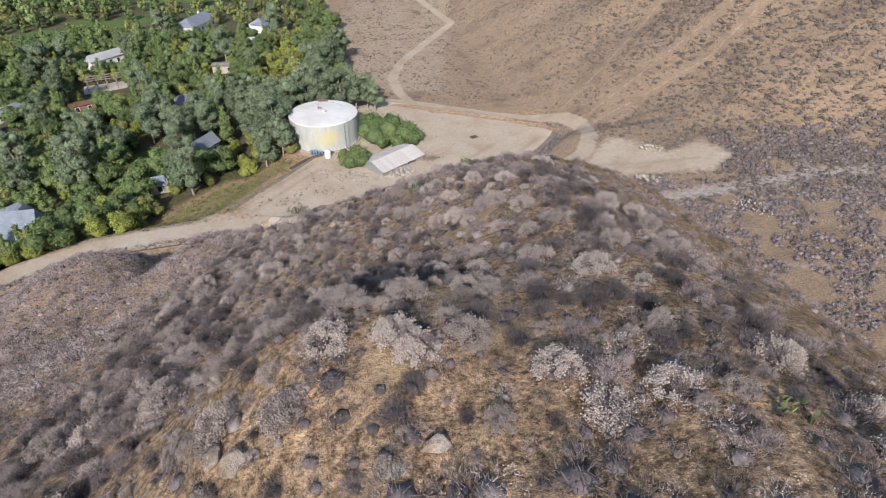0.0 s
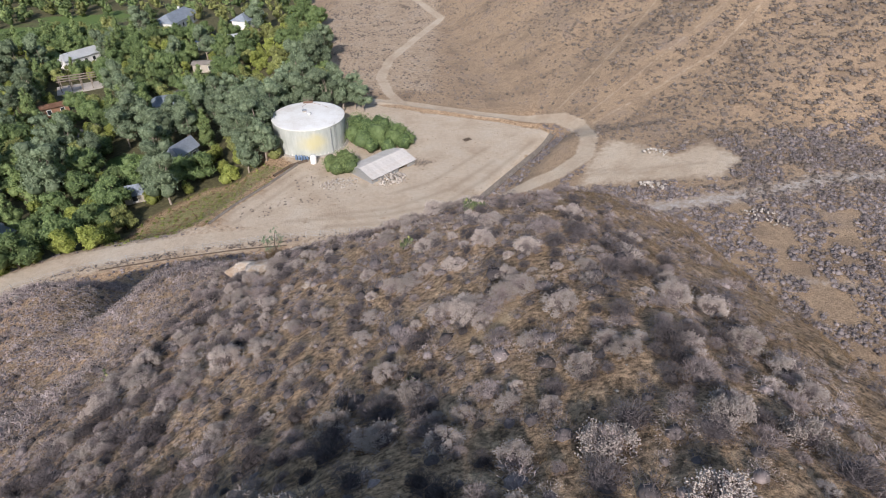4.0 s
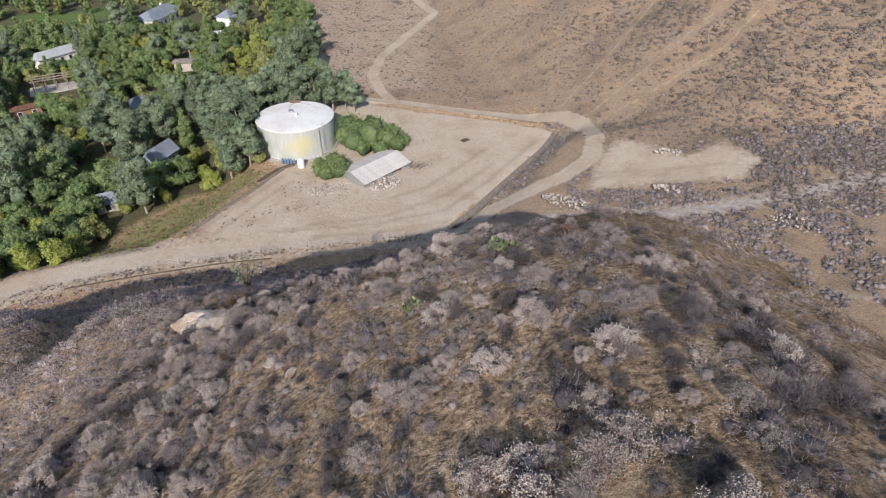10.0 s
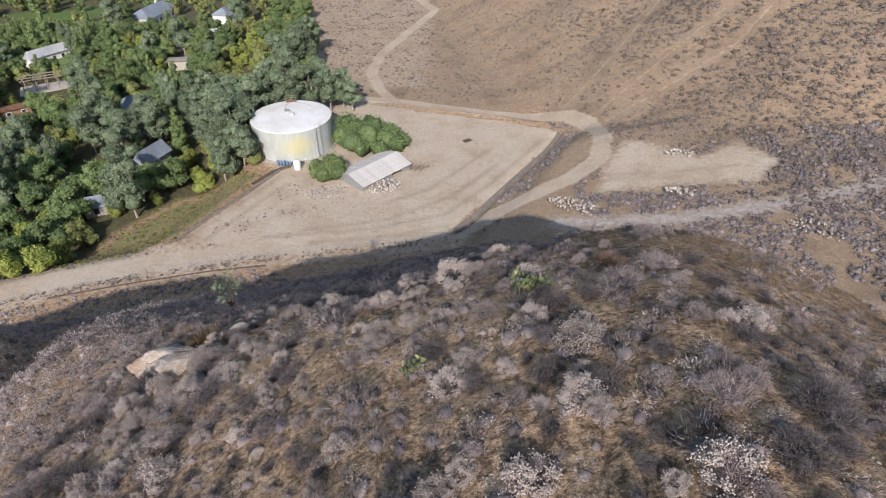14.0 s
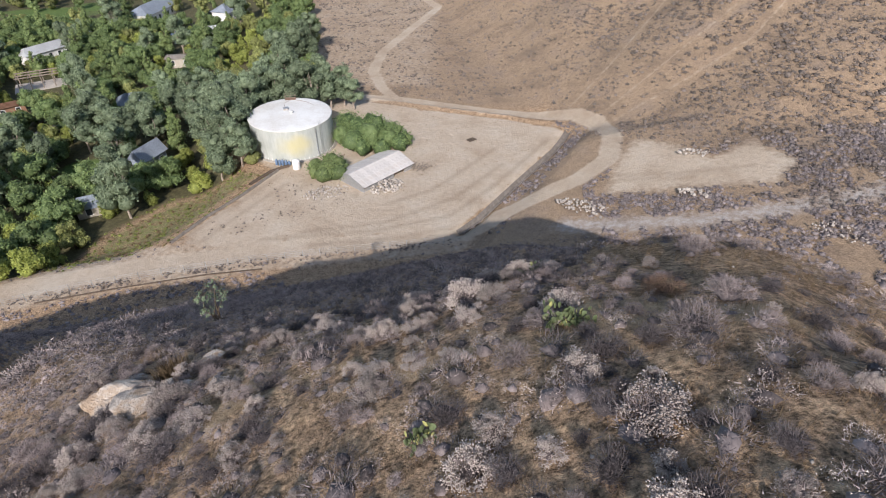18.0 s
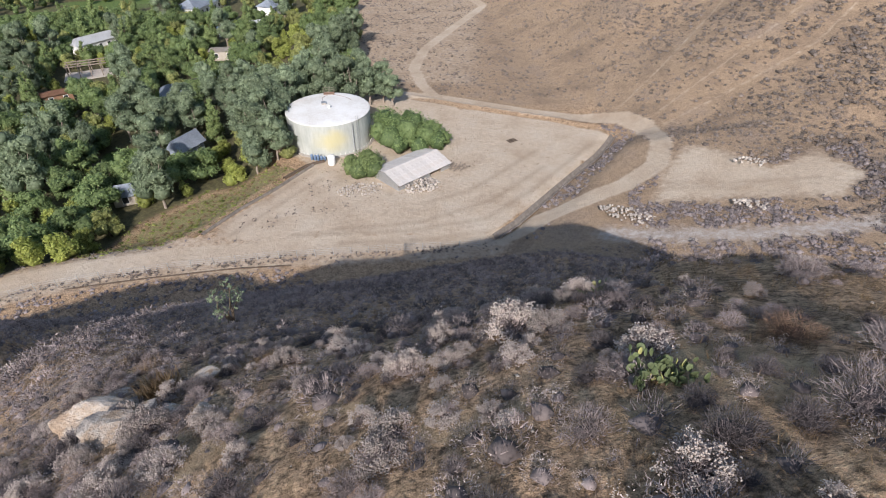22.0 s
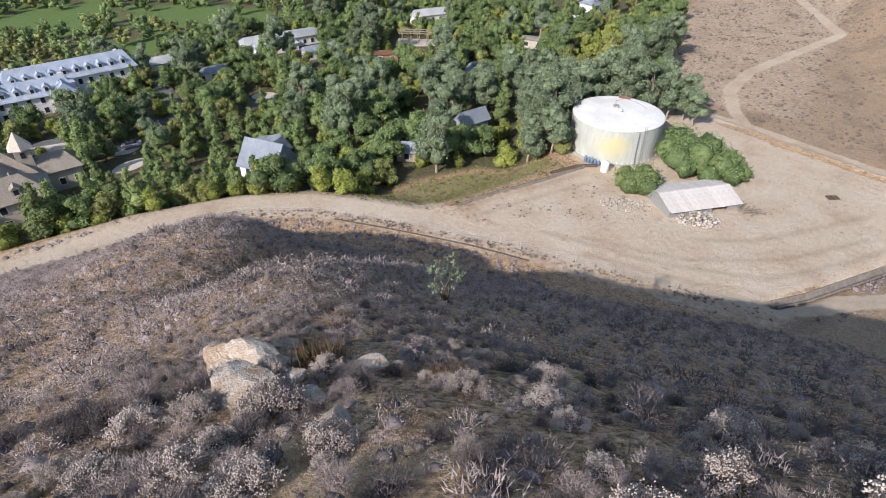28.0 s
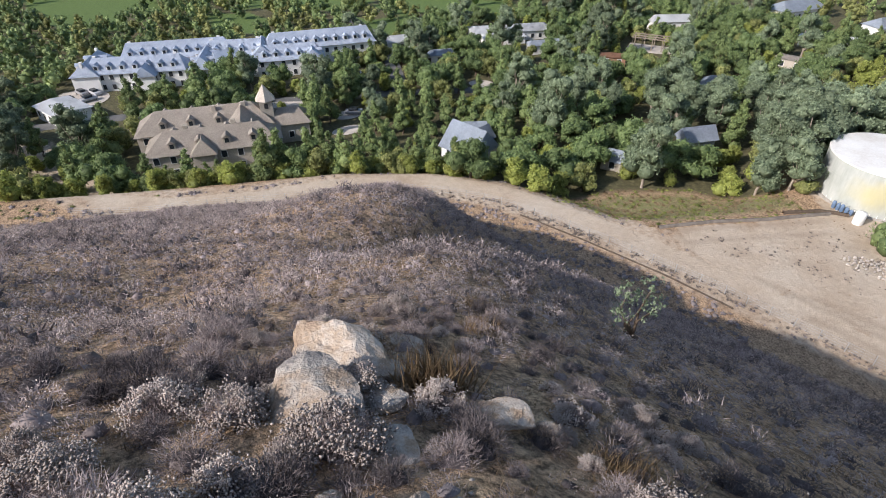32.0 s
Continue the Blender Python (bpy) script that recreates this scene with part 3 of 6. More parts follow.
for k in range(56):
    a = 2 * math.pi * k / 56
    part("anchor_bracket", chair, tank, m=pose((TANK_R + 0.08) * math.cos(a), (TANK_R + 0.08) * math.sin(a), 0.16, 0, 0, math.degrees(a)))
hatch = part("hatch", (block(0.9, 0.9, 0.38, 0.04), M["concrete"]), tank, "grey raised roof hatch", pose(-1.2, 1.6, TANK_H + 0.25, 0, 0, 20))
part("lid", (block(1.0, 1.0, 0.08, 0.02), M["steel"]), hatch, m=pose(0, 0, 0.38))
part("vent", fast_mesh("vent", *lathe([(0.22, 0), (0.22, 0.35), (0.45, 0.38), (0.4, 0.5), (0.02, 0.58)], 20), M["roof_white"]), tank, m=pose(0.4, -0.3, TANK_H + 0.29))
# landing with rails where the ladder comes up
rail = [tube([(x, y, 0), (x, y, 1.05)], 0.03, 6) for x in (-1.1, 0, 1.1) for y in (-0.7, 0.7)]
rail += [tube([(-1.1, y, z), (1.1, y, z)], 0.025, 6) for y in (-0.7, 0.7) for z in (0.55, 1.05)]
rail += [tube([(x, -0.7, z), (x, 0.7, z)], 0.025, 6) for x in (-1.1,) for z in (0.55, 1.05)]
landing = part("landing", (block(2.3, 1.5, 0.08, 0.01), M["rust"]), tank, "rusty landing at the rim", pose(-1.6, 7.9, TANK_H + 0.05, 0, 0, 8))
for bar in rail:
    part("guard_rail", fast_mesh("guard_rail", *bar, M["wood"]), landing)
for line in ([(-1.6, 7.2, 0.06), (-2.4, 5.0, 0.14), (-1.9, 3.6, 0.2), (-1.3, 2.1, 0.26)], [(-0.8, 7.4, 0.06), (1.2, 6.6, 0.1), (3.0, 5.6, 0.09), (4.1, 4.2, 0.11)]):
    part("cable", fast_mesh("cable", *tube([(x, y, TANK_H + z + 0.03) for x, y, z in line], 0.035, 6), M["rust"]), tank, "thin brown cable lying on the roof")
ladder = [tube([(x, 0, 0.2), (x, 0, TANK_H + 0.9)], 0.03, 6) for x in (-0.22, 0.22)] + [tube([(-0.22, 0, z), (0.22, 0, z)], 0.018, 5) for z in np.arange(0.5, TANK_H, 0.32)]
part("ladder", fast_mesh("ladder", *join(ladder), M["steel"]), tank, m=pose(7.05, -5.2, 0, 0, 0, 53))
part("drain_pipe", fast_mesh("drain_pipe", *tube([(6.25, -6.1, TANK_H - 0.5), (6.25, -6.1, 1.6), (6.35, -6.3, 1.2), (6.4, -6.4, 0.2)], 0.09, 8), M["steel"]), tank)

plastic = thing("plastic_tank", "small upright white plastic tank beside the large tank", "tank", pose(2.7, -11.1, -0.02))
part("body", fast_mesh("body", *lathe([(0.02, 0), (0.70, 0), (0.74, 0.08), (0.76, 1.7), (0.70, 1.86), (0.4, 1.98), (0.25, 2.0)], 32), M["plastic_white"], smooth_shade=True), plastic)
part("lid", fast_mesh("lid", *lathe([(0.26, 1.98), (0.26, 2.08), (0.02, 2.1)], 24), M["plastic_white"]), plastic)

for k, (x, y, h) in enumerate(((-1.6, -9.7, 1.3), (-0.9, -9.85, 1.25), (-0.3, -9.9, 1.35), (0.4, -9.95, 1.2), (1.0, -9.8, 1.0))):
    t = thing("pressure_vessel", "upright blue-grey pump vessel at the foot of the tank", "pump", pose(x, y, 0.0), "vessels at the tank's foot")
    part("body", fast_mesh("body", *lathe([(0.02, 0.12), (0.24, 0.12), (0.27, 0.2), (0.27, h - 0.2), (0.2, h - 0.06), (0.02, h)], 18), M["blue_paint"], smooth_shade=True), t)
    part("base", fast_mesh("base", *lathe([(0.2, 0), (0.2, 0.14)], 14), M["steel"]), t)
    part("pipe", fast_mesh("pipe", *tube([(0, 0, h - 0.02), (0, 0, h + 0.15), (0.3, 0.2, h + 0.15)], 0.04, 6), M["steel"]), t)

# ---- the long low shed ----
SHED_A = Vector((14.2, -17.7, 0))            # under the ridge, near end
SHED_B = Vector((23.0, -8.1, 0))
run = (SHED_B - SHED_A)
shed_turn = math.degrees(math.atan2(run.y, run.x))
SL = run.length
shed = thing("shed", "long low shed with a faded patched sheet-metal gable roof", "shed", pose(SHED_A.x, SHED_A.y, -0.05, 0, 0, shed_turn))
HALF, RIDGE, EAVE = 4.3, 2.45, 1.2
tilt = math.degrees(math.atan2(RIDGE - EAVE, HALF))
slope = math.hypot(HALF, RIDGE - EAVE)
rr = random.Random(5)
for side in (-1, 1):
    for k in range(12):
        w = SL / 12
        lift = rr.uniform(0, 0.03)
        bm = block(w + 0.06, slope + 0.05, 0.04, 0.01)
        p = part("roof_sheet", (bm, M["shed_roof"]), shed, m=pose((k + 0.5) * w, side * HALF / 2, (RIDGE + EAVE) / 2 + lift + 0.012 * (k % 2), -side * tilt, 0, rr.uniform(-0.6, 0.6)))
part("ridge_cap", (block(SL + 0.2, 0.4, 0.06, 0.02), M["shed_roof"]), shed, m=pose(SL / 2, 0, RIDGE + 0.02))
for x in (0.15, SL * 0.5, SL - 0.15):
    for y in (-HALF + 0.5, 0, HALF - 0.5):
        part("post", (block(0.14, 0.14, EAVE - 0.12 + (RIDGE - EAVE) * (1 - abs(y) / HALF), 0.01), M["wood"]), shed, m=pose(x, y, 0))
for y in (-HALF + 0.45, HALF - 0.45):
    part("beam", (block(SL - 0.1, 0.1, 0.2, 0.01), M["wood"]), shed, m=pose(SL / 2, y, EAVE - 0.15))
for x in (0.05, SL - 0.05):
    bm = bmesh.new()
    pts = [(-HALF + 0.4, 0.0), (HALF - 0.4, 0.0), (HALF - 0.4, EAVE + 0.02), (0, RIDGE - 0.1), (-HALF + 0.4, EAVE + 0.02)]
    ends = [[bm.verts.new((dx, y, z)) for y, z in pts] for dx in (-0.03, 0.03)]
    bm.faces.new(ends[0][::-1])
    bm.faces.new(ends[1])
    for i in range(5):
        bm.faces.new((ends[0][i], ends[0][(i + 1) % 5], ends[1][(i + 1) % 5], ends[1][i]))
    part("end_wall", (bm, M["steel"]), shed, "grey sheet end wall", pose(x, 0, 0))
part("back_wall", (block(SL - 0.2, 0.06, EAVE - 0.1, 0.0), M["steel"]), shed, m=pose(SL / 2, HALF - 0.35, 0))
for k in range(5):
    if k != 3:
        part("front_panel", (block(SL / 5 - 0.1, 0.05, 0.8 + 0.2 * (k % 2), 0.0), M["steel"]), shed, m=pose((k + 0.5) * SL / 5, -HALF + 0.4, 0))


# ---- stones ----
def stone_mesh(name, seed, mat, flat=0.75, rounds=3):
    """An angular weathered stone about 2 across: a ball cut by random planes and roughened."""
    r = np.random.default_rng(seed)
    bm = bmesh.new()
    bmesh.ops.create_icosphere(bm, subdivisions=rounds, radius=1.0)
    V = np.array([v.co[:] for v in bm.verts])
    N = r.normal(size=(15, 3))
    N /= np.linalg.norm(N, axis=1)[:, None]
    lim = r.uniform(0.44, 0.74, 15)
    d = V @ N.T
    V *= np.minimum(1, (lim / np.maximum(d, 1e-3)).min(1, where=d > 0.05, initial=1.0))[:, None]
    if rounds > 2:
        for f, a in ((3.1, 0.022), (7.0, 0.014)):
            ph = r.uniform(0, 6.3, 3)
            V *= 1 + a * np.sin(V[:, :1] * f + ph[0]) + a * np.sin(V[:, 1:2] * f * 1.3 + ph[1]) + a * np.sin(V[:, 2:] * f * 1.7 + ph[2])
        for _ in range(4):
            cut, at = r.normal(size=3), r.uniform(-0.3, 0.3)
            off = V @ (cut / np.linalg.norm(cut)) - at + 0.03 * np.sin(V[:, 0] * 9) + 0.03 * np.sin(V[:, 2] * 13)
            V *= 1 - 0.07 * np.exp(-(off / 0.03) ** 2)[:, None] - 0.03 * (off > 0)[:, None]
        V *= 1 + r.normal(0, 0.006, (len(V), 1))
    V *= (1, r.uniform(0.7, 0.95), flat)
    for v, c in zip(bm.verts, V):
        v.co = c
    me = bpy.data.meshes.new(name)
    bm.to_mesh(me)
    bm.free()
    me.materials.append(mat)
    return me


BOULDERS = [stone_mesh("boulder", s, M["rock"], 0.72, 4) for s in range(7)]
CHUNKS = [stone_mesh("stone", 50 + s, M["rubble"], 0.8, 2) for s in range(6)]
# x, y, half length, height share, turn, shape
for x, y, s, h, turn, kind in ((20.2, -97.6, 1.4, 0.66, 20, 5), (21.7, -98.6, 1.2, 0.62, 80, 3), (21.1, -98.0, 0.6, 0.9, 10, 2), (23.3, -98.05, 0.55, 0.5, 60, 3), (23.2, -96.2, 0.5, 0.4, 20, 4),
                               (23.75, -95.75, 0.30, 0.9, 50, 5), (22.9, -99.75, 0.42, 0.8, 15, 6), (21.3, -99.6, 0.55, 0.9, 120, 2), (20.8, -98.9, 0.35, 0.8, 70, 5), (21.9, -97.6, 0.5, 0.55, 40, 6),
                               (20.8, -96.7, 0.45, 0.5, 95, 3), (20.0, -96.0, 0.4, 0.5, 15, 4), (23.8, -99.1, 0.25, 0.8, 0, 1), (24.6, -98.5, 0.45, 0.85, 130, 0), (26.3, -104.2, 0.4, 0.6, 10, 3),
                               (33.0, -126.7, 0.20, 0.9, 0, 1), (33.65, -127.0, 0.34, 0.9, 30, 2), (29.0, -126.4, 0.36, 1.0, 75, 4), (29.6, -126.8, 0.38, 1.0, 60, 5), (32.8, -127.4, 0.4, 0.45, 20, 6), (27.4, -105.3, 0.28, 0.7, 80, 5), (-10.7, -83.3, 0.75, 0.7, 20, 1), (-11.6, -82.4, 0.4, 0.8, 70, 3), (-9.9, -84.2, 0.35, 0.8, 10, 5)):
    ob = new("boulder", BOULDERS[kind])
    ob.matrix_world = pose(x, y, float(height(x, y)) + s * h * 0.18, rr.uniform(-12, 12), rr.uniform(-12, 12), turn) @ Matrix.Diagonal((s * 1.18, s * 1.05, s * h * 1.15, 1))
    tagged(ob, "weathered tan and grey granite boulder half sunk in the hillside", "boulder", "boulders on the hill")


def heap(name, label, x, y, rx, ry, high, count, lo, hi, seed, turn=0.0):
    r = random.Random(seed)
    h = thing(name, label, "rubble", pose(x, y, float(height(x, y)), 0, 0, turn))
    for _ in range(count):
        a, d = r.uniform(0, 2 * math.pi), math.sqrt(r.random())
        s = r.uniform(lo, hi)
        part("stone", r.choice(CHUNKS), h, m=pose(rx * d * math.cos(a), ry * d * math.sin(a), high * (1 - d * d) * r.uniform(0.2, 1) + s * 0.3, r.uniform(0, 360), r.uniform(0, 360), 0) @ Matrix.Scale(s, 4))
    return h


heap("rubble_heap", "heap of pale broken concrete beside the shed", 21.2, -18.3, 3.4, 2.3, 1.3, 170, 0.18, 0.5, 1, 30)
heap("rubble_heap", "low spread of grey broken stone near the green bushes", 10.2, -20.2, 4.6, 2.2, 0.35, 150, 0.10, 0.30, 2, 20)
heap("rubble_heap", "pale rock spoil along the dirt track", 56.4, -32.2, 6.0, 2.2, 0.7, 170, 0.15, 0.42, 3, -28)
heap("rubble_heap", "scattered white rocks by the cleared ground", 76.7, -21.2, 3.5, 1.4, 0.4, 50, 0.15, 0.42, 4, -20)
heap("rubble_heap", "white rocks along the gully", 73, -33.5, 3.5, 1.0, 0.5, 50, 0.2, 0.5, 6, -20)
heap("rubble_heap", "ochre broken rock in the gully", 87, -49.0, 5, 2.4, 0.4, 90, 0.12, 0.32, 7, -30)
# boards and scrap at the shed's far end
plank_mesh = bpy.data.meshes.new("plank")
_b = block(2.4, 0.18, 0.05, 0.01)
_b.to_mesh(plank_mesh)
_b.free()
plank_mesh.materials.append(M["wood"])
for k in range(12):
    b = new("plank", plank_mesh)
    b.matrix_world = pose(26.6 + rr.uniform(-1.6, 2.2), -11.4 + rr.uniform(-1.0, 1.6), 0.03 + 0.05 * k, rr.uniform(-4, 4), rr.uniform(-6, 6), shed_turn + rr.uniform(-35, 35))
    tagged(b, "loose weathered board in the scrap beside the shed", "board", "scrap boards")
pallet = thing("pallet", "dark slatted pallet lying on the yard", "pallet", pose(38.1, 1.8, 0.0, 0, 0, 38))
for k in range(6):
    part("slat", (block(2.0, 0.16, 0.03, 0.0), M["bark_dark"]), pallet, m=pose(0, -0.6 + 0.24 * k, 0.12))
for k in range(3):
    part("bearer", (block(0.1, 1.4, 0.12, 0.0), M["bark_dark"]), pallet, m=pose(-0.9 + 0.9 * k, 0, 0.0))


# ---- drains, kerb and fence ----
def ribbon(line, profile, step=1.5, lift=0.0):
    """A strip of a cross-section (offset, height) swept along a line on the ground."""
    pts = []
    for a, b in zip(line, line[1:]):
        n = max(1, int(math.dist(a, b) / step))
        pts += [(a[0] + (b[0] - a[0]) * i / n, a[1] + (b[1] - a[1]) * i / n) for i in range(n)]
    P = np.array(pts + [line[-1]], float)
    d = np.gradient(P, axis=0)
    d /= np.linalg.norm(d, axis=1)[:, None]
    nrm = np.stack([-d[:, 1], d[:, 0]], -1)
    z = land(P[:, 0], P[:, 1]) + lift
    k = len(profile)
    V = np.concatenate([[(*(p + n_ * o), zz + h) for o, h in profile] for p, n_, zz in zip(P, nrm, z)])
    i = np.arange(k - 1)
    Q = np.concatenate([np.stack([i + r * k, i + 1 + r * k, i + 1 + (r + 1) * k, i + (r + 1) * k], -1) for r in range(len(P) - 1)])
    return V, Q


ditch = thing("drain_channel", "stained concrete drain channel along the edge of the dirt yard", "drain")
part("channel", fast_mesh("channel", *ribbon(DITCH, [(-0.72, -0.2), (-0.66, 0.08), (-0.54, 0.08), (-0.22, -0.5), (0.22, -0.5), (0.54, 0.06), (0.66, 0.06), (0.72, -0.2)]), M["ditch"]), ditch)
part("headwall", (block(2.6, 0.3, 1.1, 0.03), M["ditch"]), ditch, "dark concrete headwall", pose(60.0, 5.7, -0.45, 0, 0, -28))
kerb = thing("kerb", "low weathered kerb along the edge of the dirt yard", "kerb")
part("kerb_run", fast_mesh("kerb_run", *ribbon([(-12.8, -36.2), (-9.4, -28.5), (-5.2, -21.2), (-2.4, -15.2), (-0.8, -12.0)], [(-0.2, -0.3), (-0.17, 0.42), (0.17, 0.42), (0.2, -0.3)]), M["ditch"]), kerb)
part("trench_wall", fast_mesh("trench_wall", *ribbon([(-5.0, -17.5), (-2.2, -12.6), (-0.6, -11.2), (1.0, -10.2)], [(-0.3, -0.4), (-0.26, 0.45), (0.1, 0.45), (0.14, -0.4)]), M["bark_dark"]), kerb, "dark retaining boards")
pipe = thing("drain_pipe", "thin dark pipe along the foot of the hill", "pipe")
part("run", fast_mesh("run", *ribbon([(-27, -50.5), (-17, -47.5), (-5, -44.5), (4, -43.0)], [(-0.12, 0.0), (-0.08, 0.14), (0.08, 0.14), (0.12, 0.0)], lift=0.05), M["bark_dark"]), pipe)

FENCE = [(-66, -108), (-57.5, -95), (-51.5, -82), (-48.5, -70), (-44, -62), (-38.5, -56), (-31, -51), (-23, -48), (-14, -45.2), (1.7, -41.4), (15, -39), (26, -37.2), (35, -35.6)]
fence = thing("wire_fence", "wire fence on thin grey posts along the dirt track", "fence")
post_mesh = fast_mesh("post", *tube([(0, 0, -0.2), (0, 0, 1.45)], 0.035, 6), M["steel"])
spots = []
for a, b in zip(FENCE, FENCE[1:]):
    n = max(1, int(math.dist(a, b) / 2.7))
    spots += [(a[0] + (b[0] - a[0]) * i / n, a[1] + (b[1] - a[1]) * i / n) for i in range(n)]
F3 = [(x, y, float(height(x, y))) for x, y in spots]
for x, y, z in F3:
    part("post", post_mesh, fence, m=pose(x, y, z, rr.uniform(-3, 3), rr.uniform(-3, 3)))
for h in (0.35, 0.7, 1.05, 1.38):
    part("wire", fast_mesh("wire", *tube([(x, y, z + h) for x, y, z in F3], 0.012, 4), M["steel"]), fence)

# ---- brush, grass and cactus on the near hill ----
OCTA = np.array([(1, 0, 0), (-1, 0, 0), (0, 1, 0), (0, -1, 0), (0, 0, 1), (0, 0, -1)], float)
OCTA_F = np.array([(0, 2, 4), (2, 1, 4), (1, 3, 4), (3, 0, 4), (2, 0, 5), (1, 2, 5), (3, 1, 5), (0, 3, 5)])


def stems(r, tips, base_spread, width, bend=0.2):
    """Thin bent stems, each two flat crossed slivers, from the root to its tip."""
    n = len(tips)
    root = np.stack([r.normal(0, base_spread, n), r.normal(0, base_spread, n), np.full(n, -0.05)], -1)
    mid = (root + tips) / 2 + r.normal(0, bend, (n, 3)) * np.linalg.norm(tips, axis=1)[:, None] * 0.5
    side = r.normal(size=(n, 3))
    side /= np.linalg.norm(side, axis=1)[:, None]
    w = width * r.uniform(0.6, 1.3, (n, 1))
    V = np.stack([root - side * w, root + side * w, mid - side * w * 0.7, mid + side * w * 0.7, tips], 1).reshape(-1, 3)
    o = 5 * np.arange(n)[:, None, None]
    F = (np.array([(0, 1, 3), (0, 3, 2), (2, 3, 4)])[None] + o).reshape(-1, 3)
    return V, F


def dome_tips(r, n, flat=0.8, inner=0.55):
    a, u = r.uniform(0, 2 * math.pi, n), r.uniform(0.05, 1.0, n)
    c = np.sqrt(1 - u * u)
    d = r.uniform(inner, 1.0, n)
    return np.stack([c * np.cos(a) * d, c * np.sin(a) * d, u * d * flat], -1)


def balls(r, places, lo, hi):
    n = len(places)
    s = r.uniform(lo, hi, (n, 1, 1)) * r.uniform(0.7, 1.3, (n, 1, 3))
    q = r.normal(size=(n, 3, 3))
    q = np.linalg.qr(q)[0]
    V = np.einsum("vk,nkj->nvj", OCTA, q) * s + places[:, None]
    F = (OCTA_F[None] + 6 * np.arange(n)[:, None, None]).reshape(-1, 3)
    return V.reshape(-1, 3), F


TETRA = np.array([(1, 1, 1), (-1, -1, 1), (-1, 1, -1), (1, -1, -1)], float) * 0.75
TETRA_F = np.array([(0, 2, 1), (0, 1, 3), (0, 3, 2), (1, 2, 3)])


def bits(r, places, lo, hi):
    """Small rough lumps."""
    n = len(places)
    q = np.linalg.qr(r.normal(size=(n, 3, 3)))[0]
    V = np.einsum("vk,nkj->nvj", TETRA, q) * r.uniform(lo, hi, (n, 1, 1)) + places[:, None]
    return V.reshape(-1, 3), (TETRA_F[None] + 4 * np.arange(n)[:, None, None]).reshape(-1, 3)


def flakes(r, places, lo, hi):
    """Small dry leaves, one sliver each."""
    n = len(places)
    a, b = r.normal(size=(2, n, 3))
    a *= r.uniform(lo, hi, (n, 1)) / np.linalg.norm(a, axis=1)[:, None]
    b *= r.uniform(lo, hi, (n, 1)) / np.linalg.norm(b, axis=1)[:, None]
    V = np.stack([places - a * 0.4, places + a * 0.4 + b * 0.25, places + b], 1)
    return V.reshape(-1, 3), np.arange(3 * n).reshape(-1, 3)


def ico(sub):
    """A sphere of triangles, radius 1."""
    bm = bmesh.new()
    bmesh.ops.create_icosphere(bm, subdivisions=sub, radius=1.0)
    V = np.array([v.co[:] for v in bm.verts])
    F = np.array([[v.index for v in f.verts] for f in bm.faces])
    bm.free()
    return V, F


ICO = {k: ico(k) for k in (1, 2, 3)}


def lump(r, sub, rough_=0.16, flat=0.8, half=True):
    """An uneven rounded mass, cut off below when it stands on the ground."""
    V, F = ICO[sub]
    d = np.zeros(len(V))
    for k in range(6):
        d += np.sin(V @ r.normal(0, 2.2 + 0.9 * k, 3) + r.uniform(0, 6.3)) / (1 + 0.3 * k)
    P = V * (1 + rough_ * d[:, None] * 0.5) * (1, 1, flat)
    if half:
        F = F[(V[F][..., 2] > -0.25).any(1)]
        used, F = np.unique(F, return_inverse=True)
        P, F = P[used], F.reshape(-1, 3)
        P[:, 2] = np.maximum(P[:, 2], -0.12)
    return P, F


def burr(r, n, lo, hi, reach, width, flat=0.8, clumps=24, loose=0.16):
    """A cloud of short twigs, one sliver each, gathered in tufts over a rounded mass."""
    hubs = dome_tips(r, clumps, 1.0, 1.0)
    a = hubs[r.integers(0, clumps, n)] + r.normal(0, loose * 1.8, (n, 3))
    a[:, 2] = np.abs(a[:, 2])
    a /= np.linalg.norm(a, axis=1)[:, None]
    base = a * (lo + (hi - lo) * r.random((n, 1)) ** 0.7) * (1, 1, flat)
    way = a + r.normal(0, 0.65, (n, 3)) + (0, 0, 0.15)
    way /= np.linalg.norm(way, axis=1)[:, None]
    side = np.cross(way, r.normal(size=(n, 3)))
    side *= width * r.uniform(0.6, 1.3, (n, 1)) / np.linalg.norm(side, axis=1)[:, None]
    tip = base + way * reach * r.uniform(0.5, 1.3, (n, 1))
    return np.stack([base - side, base + side, tip], 1).reshape(-1, 3), np.arange(3 * n).reshape(-1, 3)


def scaled(part_, k):
    return part_[0] * k, part_[1]


def buckwheat(seed, sub=2, twigs=1500, wide=0.010, heads=2300, lo=0.020, hi=0.044, hubs_=34, body=0.44, loose=0.115):
    """A rounded bush of dry twigs, its pale seed heads in tight clusters over the top; about 1 in radius."""
    r = np.random.default_rng(seed)
    hubs = dome_tips(r, hubs_, 0.82, 0.88)
    tips = hubs[r.integers(0, hubs_, heads)] + r.normal(0, loose, (heads, 3))
    tips[:, 2] = np.abs(tips[:, 2])
    parts = [burr(r, twigs, 0.35, 0.92, 0.2, wide)]
    if body:
        parts.append(scaled(lump(r, sub, 0.3), body))
    if sub > 1:
        parts.append(stems(r, np.concatenate([hubs, dome_tips(r, 60, 0.75, 0.6)]), 0.10, 0.006, 0.16))
    return join(parts), bits(r, tips, lo, hi) if sub > 1 else flakes(r, tips, lo, hi)


